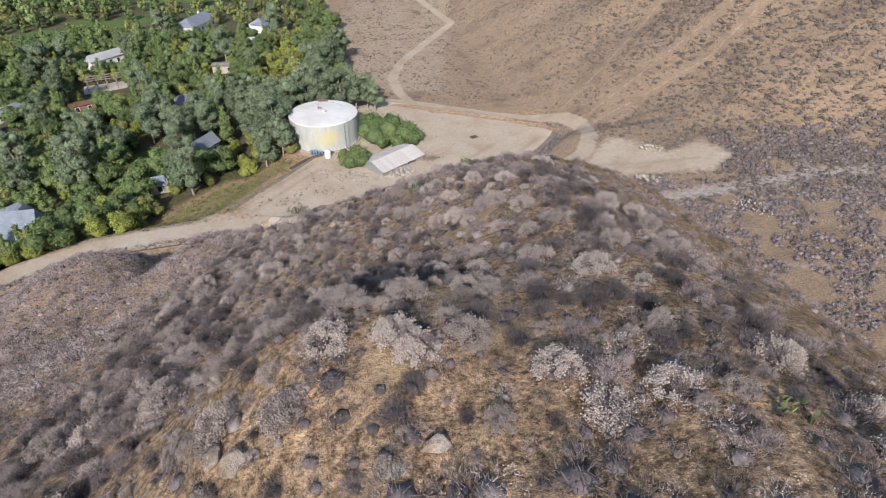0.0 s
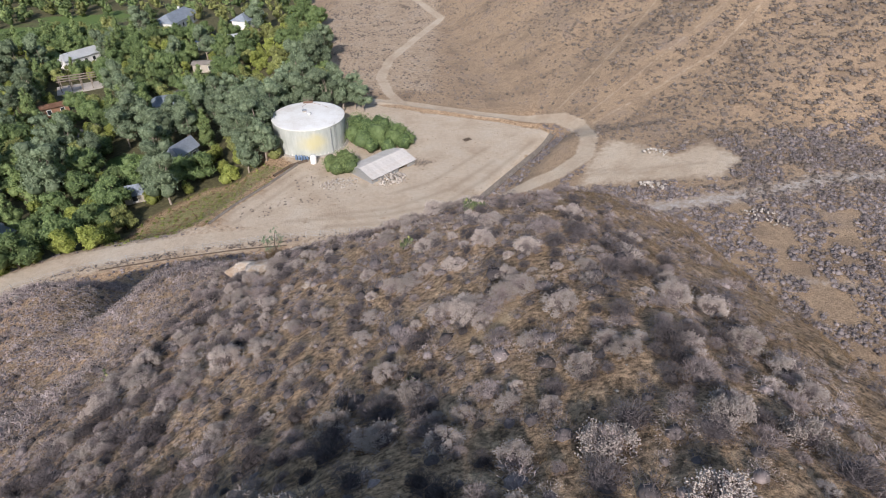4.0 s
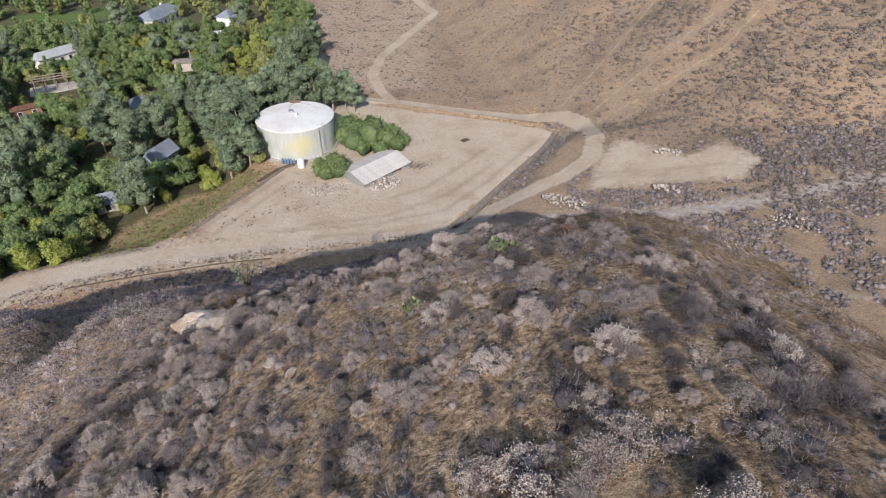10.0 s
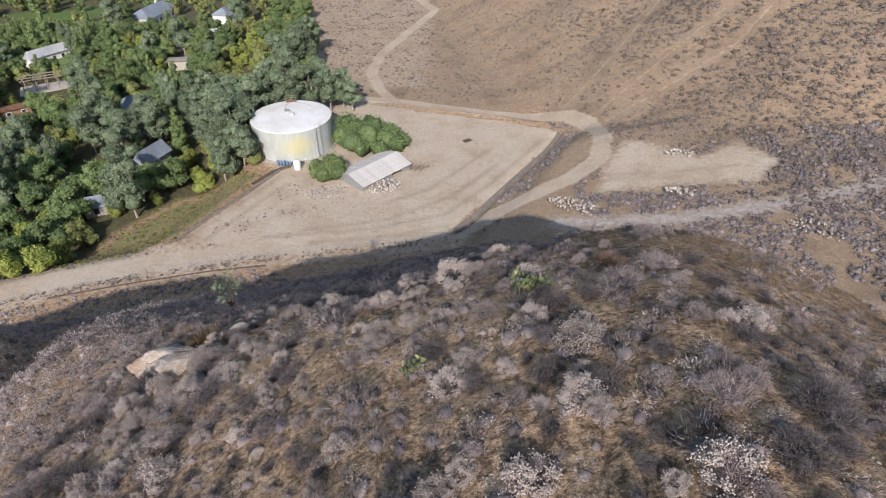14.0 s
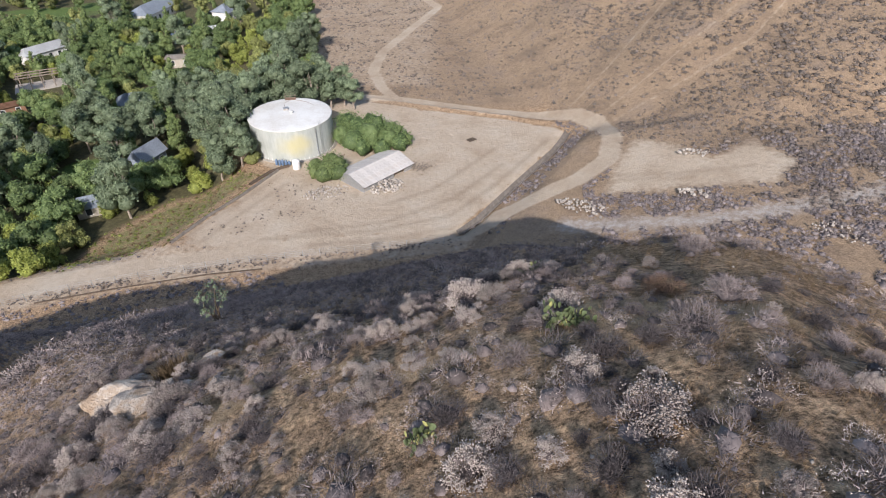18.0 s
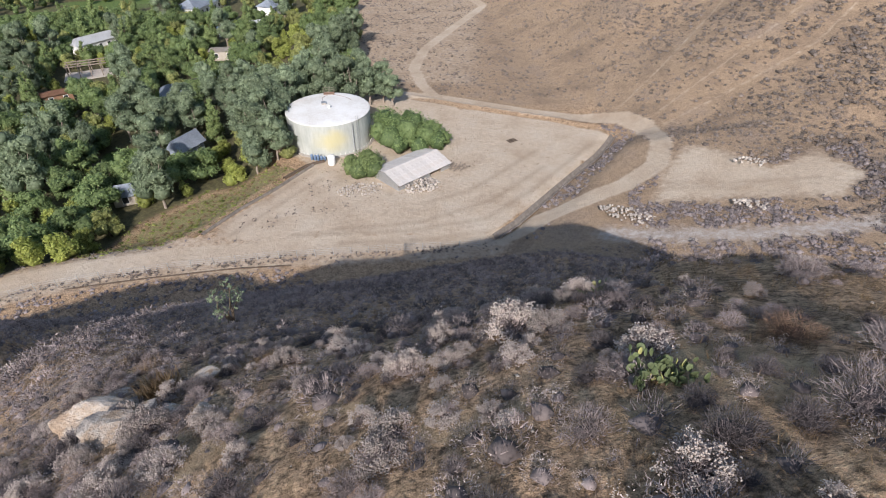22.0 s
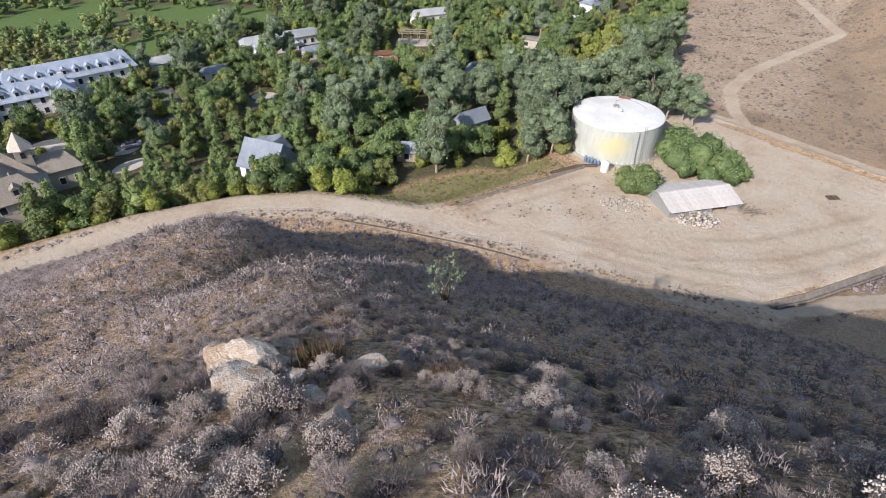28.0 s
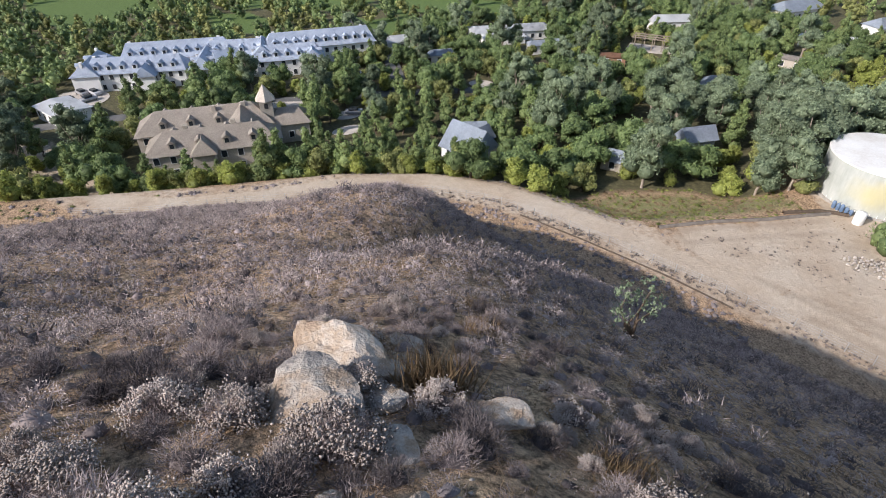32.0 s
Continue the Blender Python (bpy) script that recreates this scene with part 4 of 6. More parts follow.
def sage(seed, sub=2, twigs=1900, wide=0.0095, body=0.44, bare_stems=110, reach=0.23):
    """A rounded mass of fine bare twigs."""
    r = np.random.default_rng(seed)
    parts = [burr(r, twigs, 0.3, 0.95, reach, wide)]
    if body:
        parts.append(scaled(lump(r, sub, 0.35), body))
    if sub > 1:
        parts.append(stems(r, dome_tips(r, bare_stems, 0.85, 0.7), 0.12, 0.006, 0.2))
    return join(parts)


def core_shade(V):
    """Darkens a bush's inner vertices: shade among the twigs, put into their tone."""
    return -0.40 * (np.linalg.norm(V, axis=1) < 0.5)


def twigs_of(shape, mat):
    return fast_mesh("twig_mass", *shape, mat, attrs={"tone": core_shade(shape[0])})


rb = random.Random(11)
NEAR_KINDS = []
for k in range(6):
    st, hd = buckwheat(100 + k)
    NEAR_KINDS.append(("pale", fast_mesh("twig_mass", *st, M["twig"], attrs={"tone": core_shade(st[0])}), fast_mesh("seed_mass", *hd, M["head"])))
for k in range(5):
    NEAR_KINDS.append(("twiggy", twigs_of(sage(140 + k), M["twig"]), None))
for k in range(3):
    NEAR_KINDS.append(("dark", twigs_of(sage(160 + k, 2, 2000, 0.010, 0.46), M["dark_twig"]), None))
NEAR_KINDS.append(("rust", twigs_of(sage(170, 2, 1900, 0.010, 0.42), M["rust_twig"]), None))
LABELS = {"pale": "dry buckwheat bush with pale cream seed heads", "twiggy": "leafless grey twiggy sage bush on the slope", "dark": "dark dense leafless brush on the slope", "rust": "rusty red-brown dry bush on the slope"}


def near_bush(x, y, size, kind=None, tall=1.0):
    pick = rb.choice([c for c in NEAR_KINDS if kind is None or c[0] == kind])
    t = thing("buckwheat_bush" if pick[0] == "pale" else {"dark": "dark_bush", "rust": "rusty_bush"}.get(pick[0], "sage_bush"), LABELS[pick[0]], "bush",
              pose(x, y, float(height(x, y)) - 0.03, rb.uniform(-8, 8), rb.uniform(-8, 8), rb.uniform(0, 360)) @ Matrix.Diagonal((size, size, size * tall, 1)), "bushes on the near hill")
    tagged(part("twig_mass", pick[1], t), kind="stuff")
    if pick[2]:
        tagged(part("seed_mass", pick[2], t), kind="stuff")


TAKEN = []
for x, y, s, kind, tall in ((30.7, -96.9, 0.55, "pale", 1.1), (25.9, -95.9, 0.5, "pale", 1.0), (32.6, -97.4, 0.75, "pale", 1.1), (34.4, -103.1, 0.55, "pale", 0.9), (35.3, -104.6, 0.7, "pale", 0.9),
                            (37.0, -102.0, 0.8, "twiggy", 1.0), (28.3, -96.2, 0.42, "pale", 0.9), (27.4, -95.4, 0.55, "pale", 0.8), (29.3, -97.6, 0.38, "pale", 1.0), (31.0, -98.6, 0.42, "pale", 1.1),
                            (32.4, -99.4, 0.45, "pale", 1.0), (28.0, -97.2, 0.2, "pale", 1.0), (27.0, -96.9, 0.22, "pale", 1.0), (22.6, -96.9, 0.45, "pale", 0.9), (36.9, -126.6, 0.68, "pale", 0.7),
                            (36.0, -125.6, 0.55, "pale", 0.8), (35.4, -124.3, 0.43, "dark", 0.7), (36.1, -122.0, 0.50, "dark", 0.7), (32.5, -115.9, 0.5, "pale", 1.0), (31.5, -117.6, 0.55, "pale", 0.9), (30.5, -117.3, 0.5, "dark", 0.8),
                            (30.3, -123.2, 0.6, "dark", 0.9), (30.9, -124.5, 0.6, "twiggy", 0.9), (40.8, -94.3, 0.8, "twiggy", 0.9), (37.5, -99.4, 0.7, "rust", 0.8), (38.6, -100.4, 0.8, "twiggy", 0.8), (34.9, -99.6, 0.6, "pale", 0.9),
                            (34.2, -100.4, 0.5, "twiggy", 0.9), (33.4, -101.9, 0.6, "twiggy", 0.9), (23.4, -100.9, 0.6, "pale", 0.9), (22.2, -100.3, 0.6, "twiggy", 0.8), (36.1, -120.2, 0.56, "dark", 0.9), (37.0, -118.7, 0.62, "dark", 0.9), (36.4, -119.4, 0.6, "pale", 1.0), (38.6, -116.8, 0.43, "dark", 0.9), (39.5, -118.8, 0.50, "dark", 0.8), (36.6, -117.0, 0.43, "dark", 0.9), (37.7, -121.0, 0.6, "pale", 0.9), (40.3, -120.2, 0.6, "dark", 0.8), (34.2, -107.2, 0.43, "dark", 0.9), (34.8, -106.6, 0.5, "pale", 0.9), (37.3, -108.9, 0.56, "dark", 0.8), (38.3, -108.2, 0.50, "dark", 0.8), (37.0, -107.4, 0.6, "twiggy", 0.9), (39.6, -101.9, 0.56, "dark", 0.7), (38.4, -105.4, 0.50, "dark", 0.7), (24.8, -100.6, 0.6, "pale", 0.8), (21.9, -101.8, 0.6, "pale", 0.8), (31.7, -116.5, 0.7, "dark", 0.8), (30.5, -117.9, 0.7, "dark", 0.9), (32.7, -116.9, 0.6, "dark", 0.8), (31.2, -124.4, 0.6, "pale", 0.9), (36.1, -122.4, 0.5, "dark", 0.8), (38.3, -119.3, 0.5, "dark", 0.8), (38.5, -123.2, 0.5, "dark", 0.8), (30.6, -126.0, 0.6, "pale", 0.9), (31.9, -117.8, 0.55, "pale", 0.9), (33.3, -118.6, 0.5, "pale", 0.9), (30.6, -120.6, 0.55, "pale", 1.0), (31.3, -122.6, 0.5, "pale", 1.0), (36.6, -125.3, 0.6, "dark", 0.6)):
    near_bush(x, y, s * 0.92, kind, tall)
    TAKEN.append((x, y, s))
ROCK_SPOTS = [(20.0, -97.6, 1.0), (22.2, -98.9, 0.9), (23.3, -98.05, 0.5), (23.2, -96.2, 0.6), (24.6, -98.5, 0.5), (33.6, -127, 0.4), (33.0, -126.7, 0.3), (29.2, -126.6, 0.5)]


def scatter(seed, count, x0, x1, y0, y1, gap):
    """Random places on the near hill, kept a little apart, fewer where the soil lies bare."""
    r = np.random.default_rng(seed)
    P = np.stack([r.uniform(x0, x1, count), r.uniform(y0, y1, count)], -1)
    cell, kept = {}, []
    x, y = P.T
    cover = 1.0 - 0.22 * smooth(14, 26, x) * smooth(-85, -100, y) - 0.58 * smooth(34, 41, x - 5 * smooth(-102, -108, y)) - 0.25 * smooth(-101, -94, y) * smooth(14, 22, x) * smooth(-78, -88, y)
    cover = cover - 0.42 * np.exp(-((x - 29.5) / 6) ** 2 - ((y + 100.6) / 2.6) ** 2)
    keep = (near_hill(x, y) > 0.6) & (cover + 0.30 * wobble(x, y, 9.0, 21) + 0.22 * wobble(x, y, 4.0, 22) > r.random(count))
    keep &= along(P[:, 0], P[:, 1], HILL_ROAD)[0] > 3.2
    for x, y in P[keep]:
        c = (int(x / gap), int(y / gap))
        if all((x - a) ** 2 + (y - b) ** 2 > gap * gap for i in (-1, 0, 1) for j in (-1, 0, 1) for a, b in cell.get((c[0] + i, c[1] + j), ())):
            cell.setdefault(c, []).append((x, y))
            kept.append((x, y))
    return np.array(kept)


ALL = scatter(31, 250000, -75, 90, -150, -33, 0.48)
free = np.ones(len(ALL), bool)
for x, y, s in TAKEN + ROCK_SPOTS:
    free &= np.hypot(ALL[:, 0] - x, ALL[:, 1] - y) > s * 0.8
ALL = ALL[free]
close = (ALL[:, 0] > 17) & (ALL[:, 0] < 42) & (ALL[:, 1] > -128) & (ALL[:, 1] < -92)
rs = np.random.default_rng(77)
close &= rs.random(len(ALL)) < 900 / max(1, close.sum())
for x, y in ALL[close]:
    grassy = float(smooth(34, 41, x - 5 * smooth(-102, -108, y)))
    u = rb.random()
    near_bush(x, y, rb.choice((0.2, 0.25, 0.32, 0.39, 0.5)) * (1 - 0.3 * grassy) * (1.35 if x < 24.5 and y < -97 else 1.0), "pale" if u < 0.36 - 0.2 * grassy else "twiggy" if u < 0.64 else "dark", rb.uniform(0.85, 1.25))
REST = ALL[~close]


def planted(kinds, places, sizes, pick, turn, tall, inner=0.0):
    """Copies of small meshes set on the ground, as one pair of arrays with a tone for each plant."""
    V, F, tone, n = [], [], [], 0
    r = np.random.default_rng(5)
    base = height(places[:, 0], places[:, 1]) - 0.03
    for k, (kv, kf) in enumerate(kinds):
        sel = np.where(pick == k)[0]
        if not len(sel):
            continue
        c, s = np.cos(turn[sel]), np.sin(turn[sel])
        v = np.empty((len(sel), len(kv), 3))
        v[..., 0] = (kv[:, 0] * c[:, None] - kv[:, 1] * s[:, None]) * sizes[sel, None] + places[sel, 0, None]
        v[..., 1] = (kv[:, 0] * s[:, None] + kv[:, 1] * c[:, None]) * sizes[sel, None] + places[sel, 1, None]
        v[..., 2] = kv[:, 2] * (sizes * tall)[sel, None] + base[sel, None]
        F.append((kf[None] + len(kv) * np.arange(len(sel))[:, None, None] + n).reshape(-1, 3))
        V.append(v.reshape(-1, 3))
        # inner darkens vertices near the root: painted shade between the twigs
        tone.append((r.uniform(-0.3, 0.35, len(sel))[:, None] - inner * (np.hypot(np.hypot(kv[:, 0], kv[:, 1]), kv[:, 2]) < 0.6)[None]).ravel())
        n += v.shape[0] * v.shape[1]
    return np.concatenate(V), np.concatenate(F), np.concatenate(tone)


def stuff(name, label, category, V, F, tone, mat):
    return tagged(new(name, fast_mesh(name, V, F, mat, attrs={"tone": tone})), label, category, kind="stuff")


r0 = np.random.default_rng(9)
rest_x, rest_y = REST.T
beside = (rest_x > 14) & (rest_x < 46) & (rest_y > -130) & (rest_y < -90)
for part_of_hill, pale_kinds, twig_kinds in (
        (beside, [buckwheat(200 + k, 1, 240, 0.017, 220, 0.035, 0.065, 16, 0.46, 0.12) for k in range(6)], [sage(230 + k, 1, 320, 0.016, 0.46, 0, 0.26) for k in range(5)]),
        (~beside, [buckwheat(210 + k, 1, 56, 0.036, 64, 0.07, 0.13, 12, 0.36, 0.12) for k in range(6)], [sage(240 + k, 1, 80, 0.040, 0.4, 0, 0.36) for k in range(5)])):
    here = REST[part_of_hill]
    n = len(here)
    sizes = r0.choice((0.22, 0.29, 0.37, 0.45, 0.58), n, p=(0.18, 0.28, 0.28, 0.18, 0.08)) * r0.uniform(0.85, 1.15, n)
    sizes = sizes * (1 + 0.3 * smooth(18, 6, here[:, 0]))
    east = smooth(34, 41, here[:, 0] - 5 * smooth(-102, -108, here[:, 1]))
    sizes = sizes * (1 - 0.3 * east)
    kind = r0.random(n)
    is_pale = kind < 0.60 - 0.30 * east
    is_dark = kind > 0.88 - 0.12 * smooth(12, 24, here[:, 0]) - 0.14 * smooth(-102, -106, here[:, 1]) * smooth(18, 28, here[:, 0])
    pick, turn, tall = r0.integers(0, 6, n), r0.uniform(0, 6.3, n), r0.uniform(0.85, 1.25, n)
    for name, label, data, mat in (("dry_brush", "dry stems of buckwheat covering the hill", [s[0] for s in pale_kinds], M["twig"]), ("seed_heads", "pale seed heads of the brush on the hill", [s[1] for s in pale_kinds], M["head"])):
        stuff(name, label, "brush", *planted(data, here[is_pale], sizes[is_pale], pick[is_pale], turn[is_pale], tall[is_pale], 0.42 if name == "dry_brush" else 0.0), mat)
    sel = ~is_pale & ~is_dark
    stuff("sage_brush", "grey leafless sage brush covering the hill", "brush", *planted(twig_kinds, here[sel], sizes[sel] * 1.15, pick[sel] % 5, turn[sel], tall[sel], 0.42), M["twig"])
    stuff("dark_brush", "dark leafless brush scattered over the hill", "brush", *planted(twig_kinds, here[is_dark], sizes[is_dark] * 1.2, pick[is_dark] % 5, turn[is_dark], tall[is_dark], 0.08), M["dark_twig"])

# dry grass
tuft = []
for k in range(4):
    r = np.random.default_rng(300 + k)
    m_ = 7
    root = r.normal(0, 0.25, (m_, 3)) * (1, 1, 0)
    tip = root + np.stack([r.normal(0, 0.35, m_), r.normal(0, 0.35, m_), r.uniform(0.6, 1.2, m_)], -1)
    side = r.normal(size=(m_, 3)) * (0.022, 0.022, 0)
    tuft.append((np.stack([root - side, root + side, tip], 1).reshape(-1, 3), np.arange(3 * m_).reshape(-1, 3)))
g = np.stack([r0.uniform(8, 62, 90000), r0.uniform(-130, -84, 90000)], -1)
dense = 0.42 + 0.35 * smooth(33, 40, g[:, 0]) + 0.35 * wobble(g[:, 0], g[:, 1], 7.0, 41) + 0.25 * wobble(g[:, 0], g[:, 1], 2.5, 42)
g = g[(r0.random(len(g)) < dense) & (near_hill(g[:, 0], g[:, 1]) > 20)]
ng = len(g)
stuff("dry_grass", "straw-coloured dry grass between the bushes", "grass", *planted(tuft, g, r0.uniform(0.10, 0.24, ng), r0.integers(0, 4, ng), r0.uniform(0, 6.3, ng), np.ones(ng)), M["straw"])
# a few taller ochre tufts by the boulders
for x, y, s in ((21.9, -96.6, 0.75), (19.0, -93.5, 0.4), (17.2, -92.0, 0.4), (24.8, -95.2, 0.35)):
    V, F, tone = planted(tuft, np.random.default_rng(int(x * 10)).normal((x, y), 0.22, (60, 2)), np.full(60, s), np.arange(60) % 4, r0.uniform(0, 6.3, 60), np.ones(60))
    tagged(new("grass_tuft", fast_mesh("grass_tuft", V, F, M["straw"], attrs={"tone": tone})), "upright ochre grass tuft among the boulders", "grass")

# small stones on the slopes
chips = [tuple(np.array(a) for a in (OCTA * (1, 0.8, 0.6), OCTA_F)) for _ in range(2)]
cp = np.stack([r0.uniform(5, 60, 4000), r0.uniform(-130, -84, 4000)], -1)
cp = cp[near_hill(cp[:, 0], cp[:, 1]) > 20]
stuff("pebbles", "small pale stones scattered on the soil", "stones", *planted(chips, cp, r0.uniform(0.02, 0.07, len(cp)), r0.integers(0, 2, len(cp)), r0.uniform(0, 6.3, len(cp)), np.ones(len(cp))), M["rubble"])


# ---- prickly pears ----
def pad_mesh(mat):
    """A flat fleshy oval joint, narrower at its foot, standing on it."""
    V, F = ICO[3]
    z = V[:, 2]
    P = np.stack([V[:, 0] * 0.42 * (1 + 0.22 * z), V[:, 1] * 0.09, 0.5 + 0.5 * z], -1)
    return fast_mesh("pad", P, F, mat, smooth_shade=True)


PADS = [pad_mesh(M["cactus"]), pad_mesh(M["cactus"]), pad_mesh(M["cactus_fruit"])]


def cactus(x, y, size, count, seed):
    r = random.Random(seed)
    c = thing("prickly_pear", "green prickly pear cactus with broad flat pads among dry brush", "cactus", pose(x, y, float(height(x, y)) - 0.05))
    spots = []
    for k in range(count):
        if k < count // 3:
            p, s = Vector((r.uniform(-1, 1) * size * 0.7, r.uniform(-1, 1) * size * 0.5, 0)), r.uniform(0.16, 0.22)
        else:
            b, bs = r.choice(spots)
            p, s = b + Vector((r.uniform(-0.14, 0.14), r.uniform(-0.08, 0.08), bs * 0.85)), r.uniform(0.11, 0.17)
        spots.append((p, s))
        part("pad", PADS[2] if r.random() < 0.12 else PADS[0], c, m=Matrix.Translation(p) @ pose(0, 0, 0, r.uniform(-25, 25), r.uniform(-35, 35), r.uniform(0, 360)) @ Matrix.Scale(s, 4))


for k, (x, y, s, n_) in enumerate(((34.75, -95.2, 0.45, 34), (34.7, -100.9, 0.62, 110), (31.4, -103.9, 0.4, 34), (39.6, -127.1, 0.4, 12), (15.8, -106.6, 0.4, 12), (32.3, -115.4, 0.3, 10))):
    cactus(x, y, s, n_, k)

# ---- trees ----
def crown(seed, blobs, leaves, size, stretch=(1, 1, 1), sub=2, inner=0.75):
    """Many small leaves in clumps over and inside uneven lobes: (x, y, z, radius)."""
    r = np.random.default_rng(seed)
    B = np.array(blobs, float)
    w = B[:, 3] ** 2
    k = r.choice(len(B), leaves // 7, p=w / w.sum())
    d = r.normal(size=(len(k), 3))
    d /= np.linalg.norm(d, axis=1)[:, None]
    d[:, 2] = np.where(d[:, 2] < -0.3, -d[:, 2] * 0.6, d[:, 2])
    clump = B[k, :3] + d * B[k, 3:] * r.uniform(0.66, 1.12, (len(k), 1)) * stretch
    P = np.repeat(clump, 7, 0) + r.normal(0, size * 0.85, (len(k) * 7, 3))
    out = np.repeat(d, 7, 0) + r.normal(0, 0.55, P.shape)
    out /= np.linalg.norm(out, axis=1)[:, None]
    a = np.cross(out, r.normal(size=P.shape))
    a /= np.linalg.norm(a, axis=1)[:, None]
    b = np.cross(out, a)
    s = size * r.uniform(0.6, 1.35, (len(P), 1))
    V = np.stack([P - a * s - b * s * 0.3, P + b * s * 0.75, P + a * s - b * s * 0.3], 1).reshape(-1, 3)
    masses = [(V, np.arange(len(V)).reshape(-1, 3))]
    for x, y, z, rad in B:
        v, f = lump(r, sub, 0.34, 1.0, False)
        masses.append((v * rad * inner * np.array(stretch) + (x, y, z), f))
    # painted shade: outer leaves lightened, inner lumps darkened
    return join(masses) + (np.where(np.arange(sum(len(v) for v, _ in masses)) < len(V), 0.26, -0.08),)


def limbs(seed, blobs, high, thick, fork):
    r = np.random.default_rng(seed)
    trunk = [tube([(0, 0, -0.4), (r.normal(0, 0.1), r.normal(0, 0.1), fork * 0.5), (r.normal(0, 0.2), r.normal(0, 0.2), fork)], [thick * 1.25, thick, thick * 0.8], 7)]
    T = []
    for x, y, z, rad in blobs:
        mid = (x * 0.45 + r.normal(0, 0.2), y * 0.45 + r.normal(0, 0.2), fork + (z - fork) * 0.5)
        T.append(tube([(0, 0, fork * 0.85), mid, (x, y, max(z, fork + 0.2))], [thick * 0.6, thick * 0.4, thick * 0.15], 5))
    return trunk[0], join(T)


def lobes(seed, count, spread_, z0, z1, lo, hi, cone=0.0):
    r = np.random.default_rng(seed)
    out = []
    for k in range(count):
        u = k / max(1, count - 1)
        a = r.uniform(0, 6.3)
        d = spread_ * math.sqrt(r.random()) * (1 - cone * u)
        out.append((d * math.cos(a), d * math.sin(a), z0 + (z1 - z0) * u, r.uniform(lo, hi) * (1 - 0.75 * cone * u)))
    return out


TREE_KINDS = {}


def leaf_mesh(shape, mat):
    """Inner masses are toned darker, outer leaves lighter: crown shade put into the colour."""
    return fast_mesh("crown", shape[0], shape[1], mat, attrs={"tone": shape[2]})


def tree_kind(name, count, make, leaf, bark, leaves, size, thick, fork, stretch=(1, 1, 1)):
    TREE_KINDS[name] = []
    for k in range(count):
        b = make(k)
        stem, boughs = limbs(400 + k, b, 0, thick, fork)
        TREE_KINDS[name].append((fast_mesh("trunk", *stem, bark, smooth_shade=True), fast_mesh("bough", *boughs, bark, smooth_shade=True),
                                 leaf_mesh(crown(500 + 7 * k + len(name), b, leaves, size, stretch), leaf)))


tree_kind("eucalyptus", 4, lambda k: lobes(600 + k, 13, 3.2, 4.5, 12.0, 1.2, 2.3, 0.25), M["euc_leaf"], M["bark"], 5200, 0.22, 0.24, 3.2)
tree_kind("oak", 3, lambda k: lobes(620 + k, 12, 3.0, 2.6, 6.2, 1.2, 2.2, 0.3), M["oak_leaf"], M["bark_dark"], 4200, 0.21, 0.24, 1.6)
tree_kind("pepper_tree", 3, lambda k: lobes(640 + k, 9, 1.5, 1.0, 3.9, 0.8, 1.5, 0.45), M["pepper_leaf"], M["bark_dark"], 3200, 0.16, 0.15, 0.8)
tree_kind("pine", 3, lambda k: lobes(660 + k, 13, 2.0, 1.8, 9.6, 1.1, 1.9, 0.85), M["pine_leaf"], M["bark_dark"], 3800, 0.19, 0.2, 1.5)
tree_kind("olive_tree", 3, lambda k: lobes(680 + k, 10, 2.3, 1.6, 4.6, 1.0, 1.7, 0.3), M["olive_leaf"], M["bark_dark"], 3400, 0.18, 0.18, 1.2)
tree_kind("cypress", 1, lambda k: [(0, 0, 0.6 + 0.75 * i, 0.62 - 0.055 * i) for i in range(8)], M["oak_leaf"], M["bark_dark"], 700, 0.16, 0.1, 0.4)
WORDS = {"eucalyptus": "tall grey-green eucalyptus with pale bare limbs", "oak": "broad dark green tree in the wooded valley", "pepper_tree": "rounded bright yellow-green tree by the dirt track",
         "pine": "tall conical green pine in the wooded valley", "olive_tree": "rounded olive-green tree in the wooded valley", "cypress": "narrow dark cypress beside the large house"}
rt = random.Random(4)


def tree(kind, x, y, size=1.0, tall=1.0):
    trunk, boughs, leaves = rt.choice(TREE_KINDS[kind])
    t = thing(kind, WORDS[kind], "tree", pose(x, y, float(land(x, y)) - 0.1, 0, 0, rt.uniform(0, 360)) @ Matrix.Diagonal((size, size, size * tall, 1)), "trees of the valley")
    part("trunk", trunk, t)
    tagged(part("bough", boughs, t), kind="stuff")
    tagged(part("crown", leaves, t), kind="stuff")


# round the tank
for x, y, s, tall in ((-8.6, -9.5, 0.85, 1.0), (-11.5, -8.0, 0.95, 1.0), (-12.5, -11.5, 0.8, 1.0), (-14.5, -5.5, 1.0, 1.0), (-11.5, -2.5, 1.0, 1.0), (-13, 3, 1.05, 1.0), (-11.5, 8, 1.0, 1.05), (-9.5, 12.5, 1.0, 1.05), (-6.5, 14.5, 1.0, 1.0), (-2.5, 15.5, 1.0, 1.0),
                      (1.5, 16.5, 1.0, 1.0), (5.0, 18.5, 0.9, 1.0), (8.0, 20.0, 0.85, 0.95), (10.5, 18.0, 0.7, 0.9), (-4, 20, 1.05, 1.0), (-9, 19, 1.05, 1.0), (2, 22, 0.95, 1.0), (-17, 8, 1.1, 1.0), (-18, 0, 1.0, 0.95), (-16, 15, 1.05, 1.0)):
    tree("eucalyptus", x, y, s, tall * 0.93)


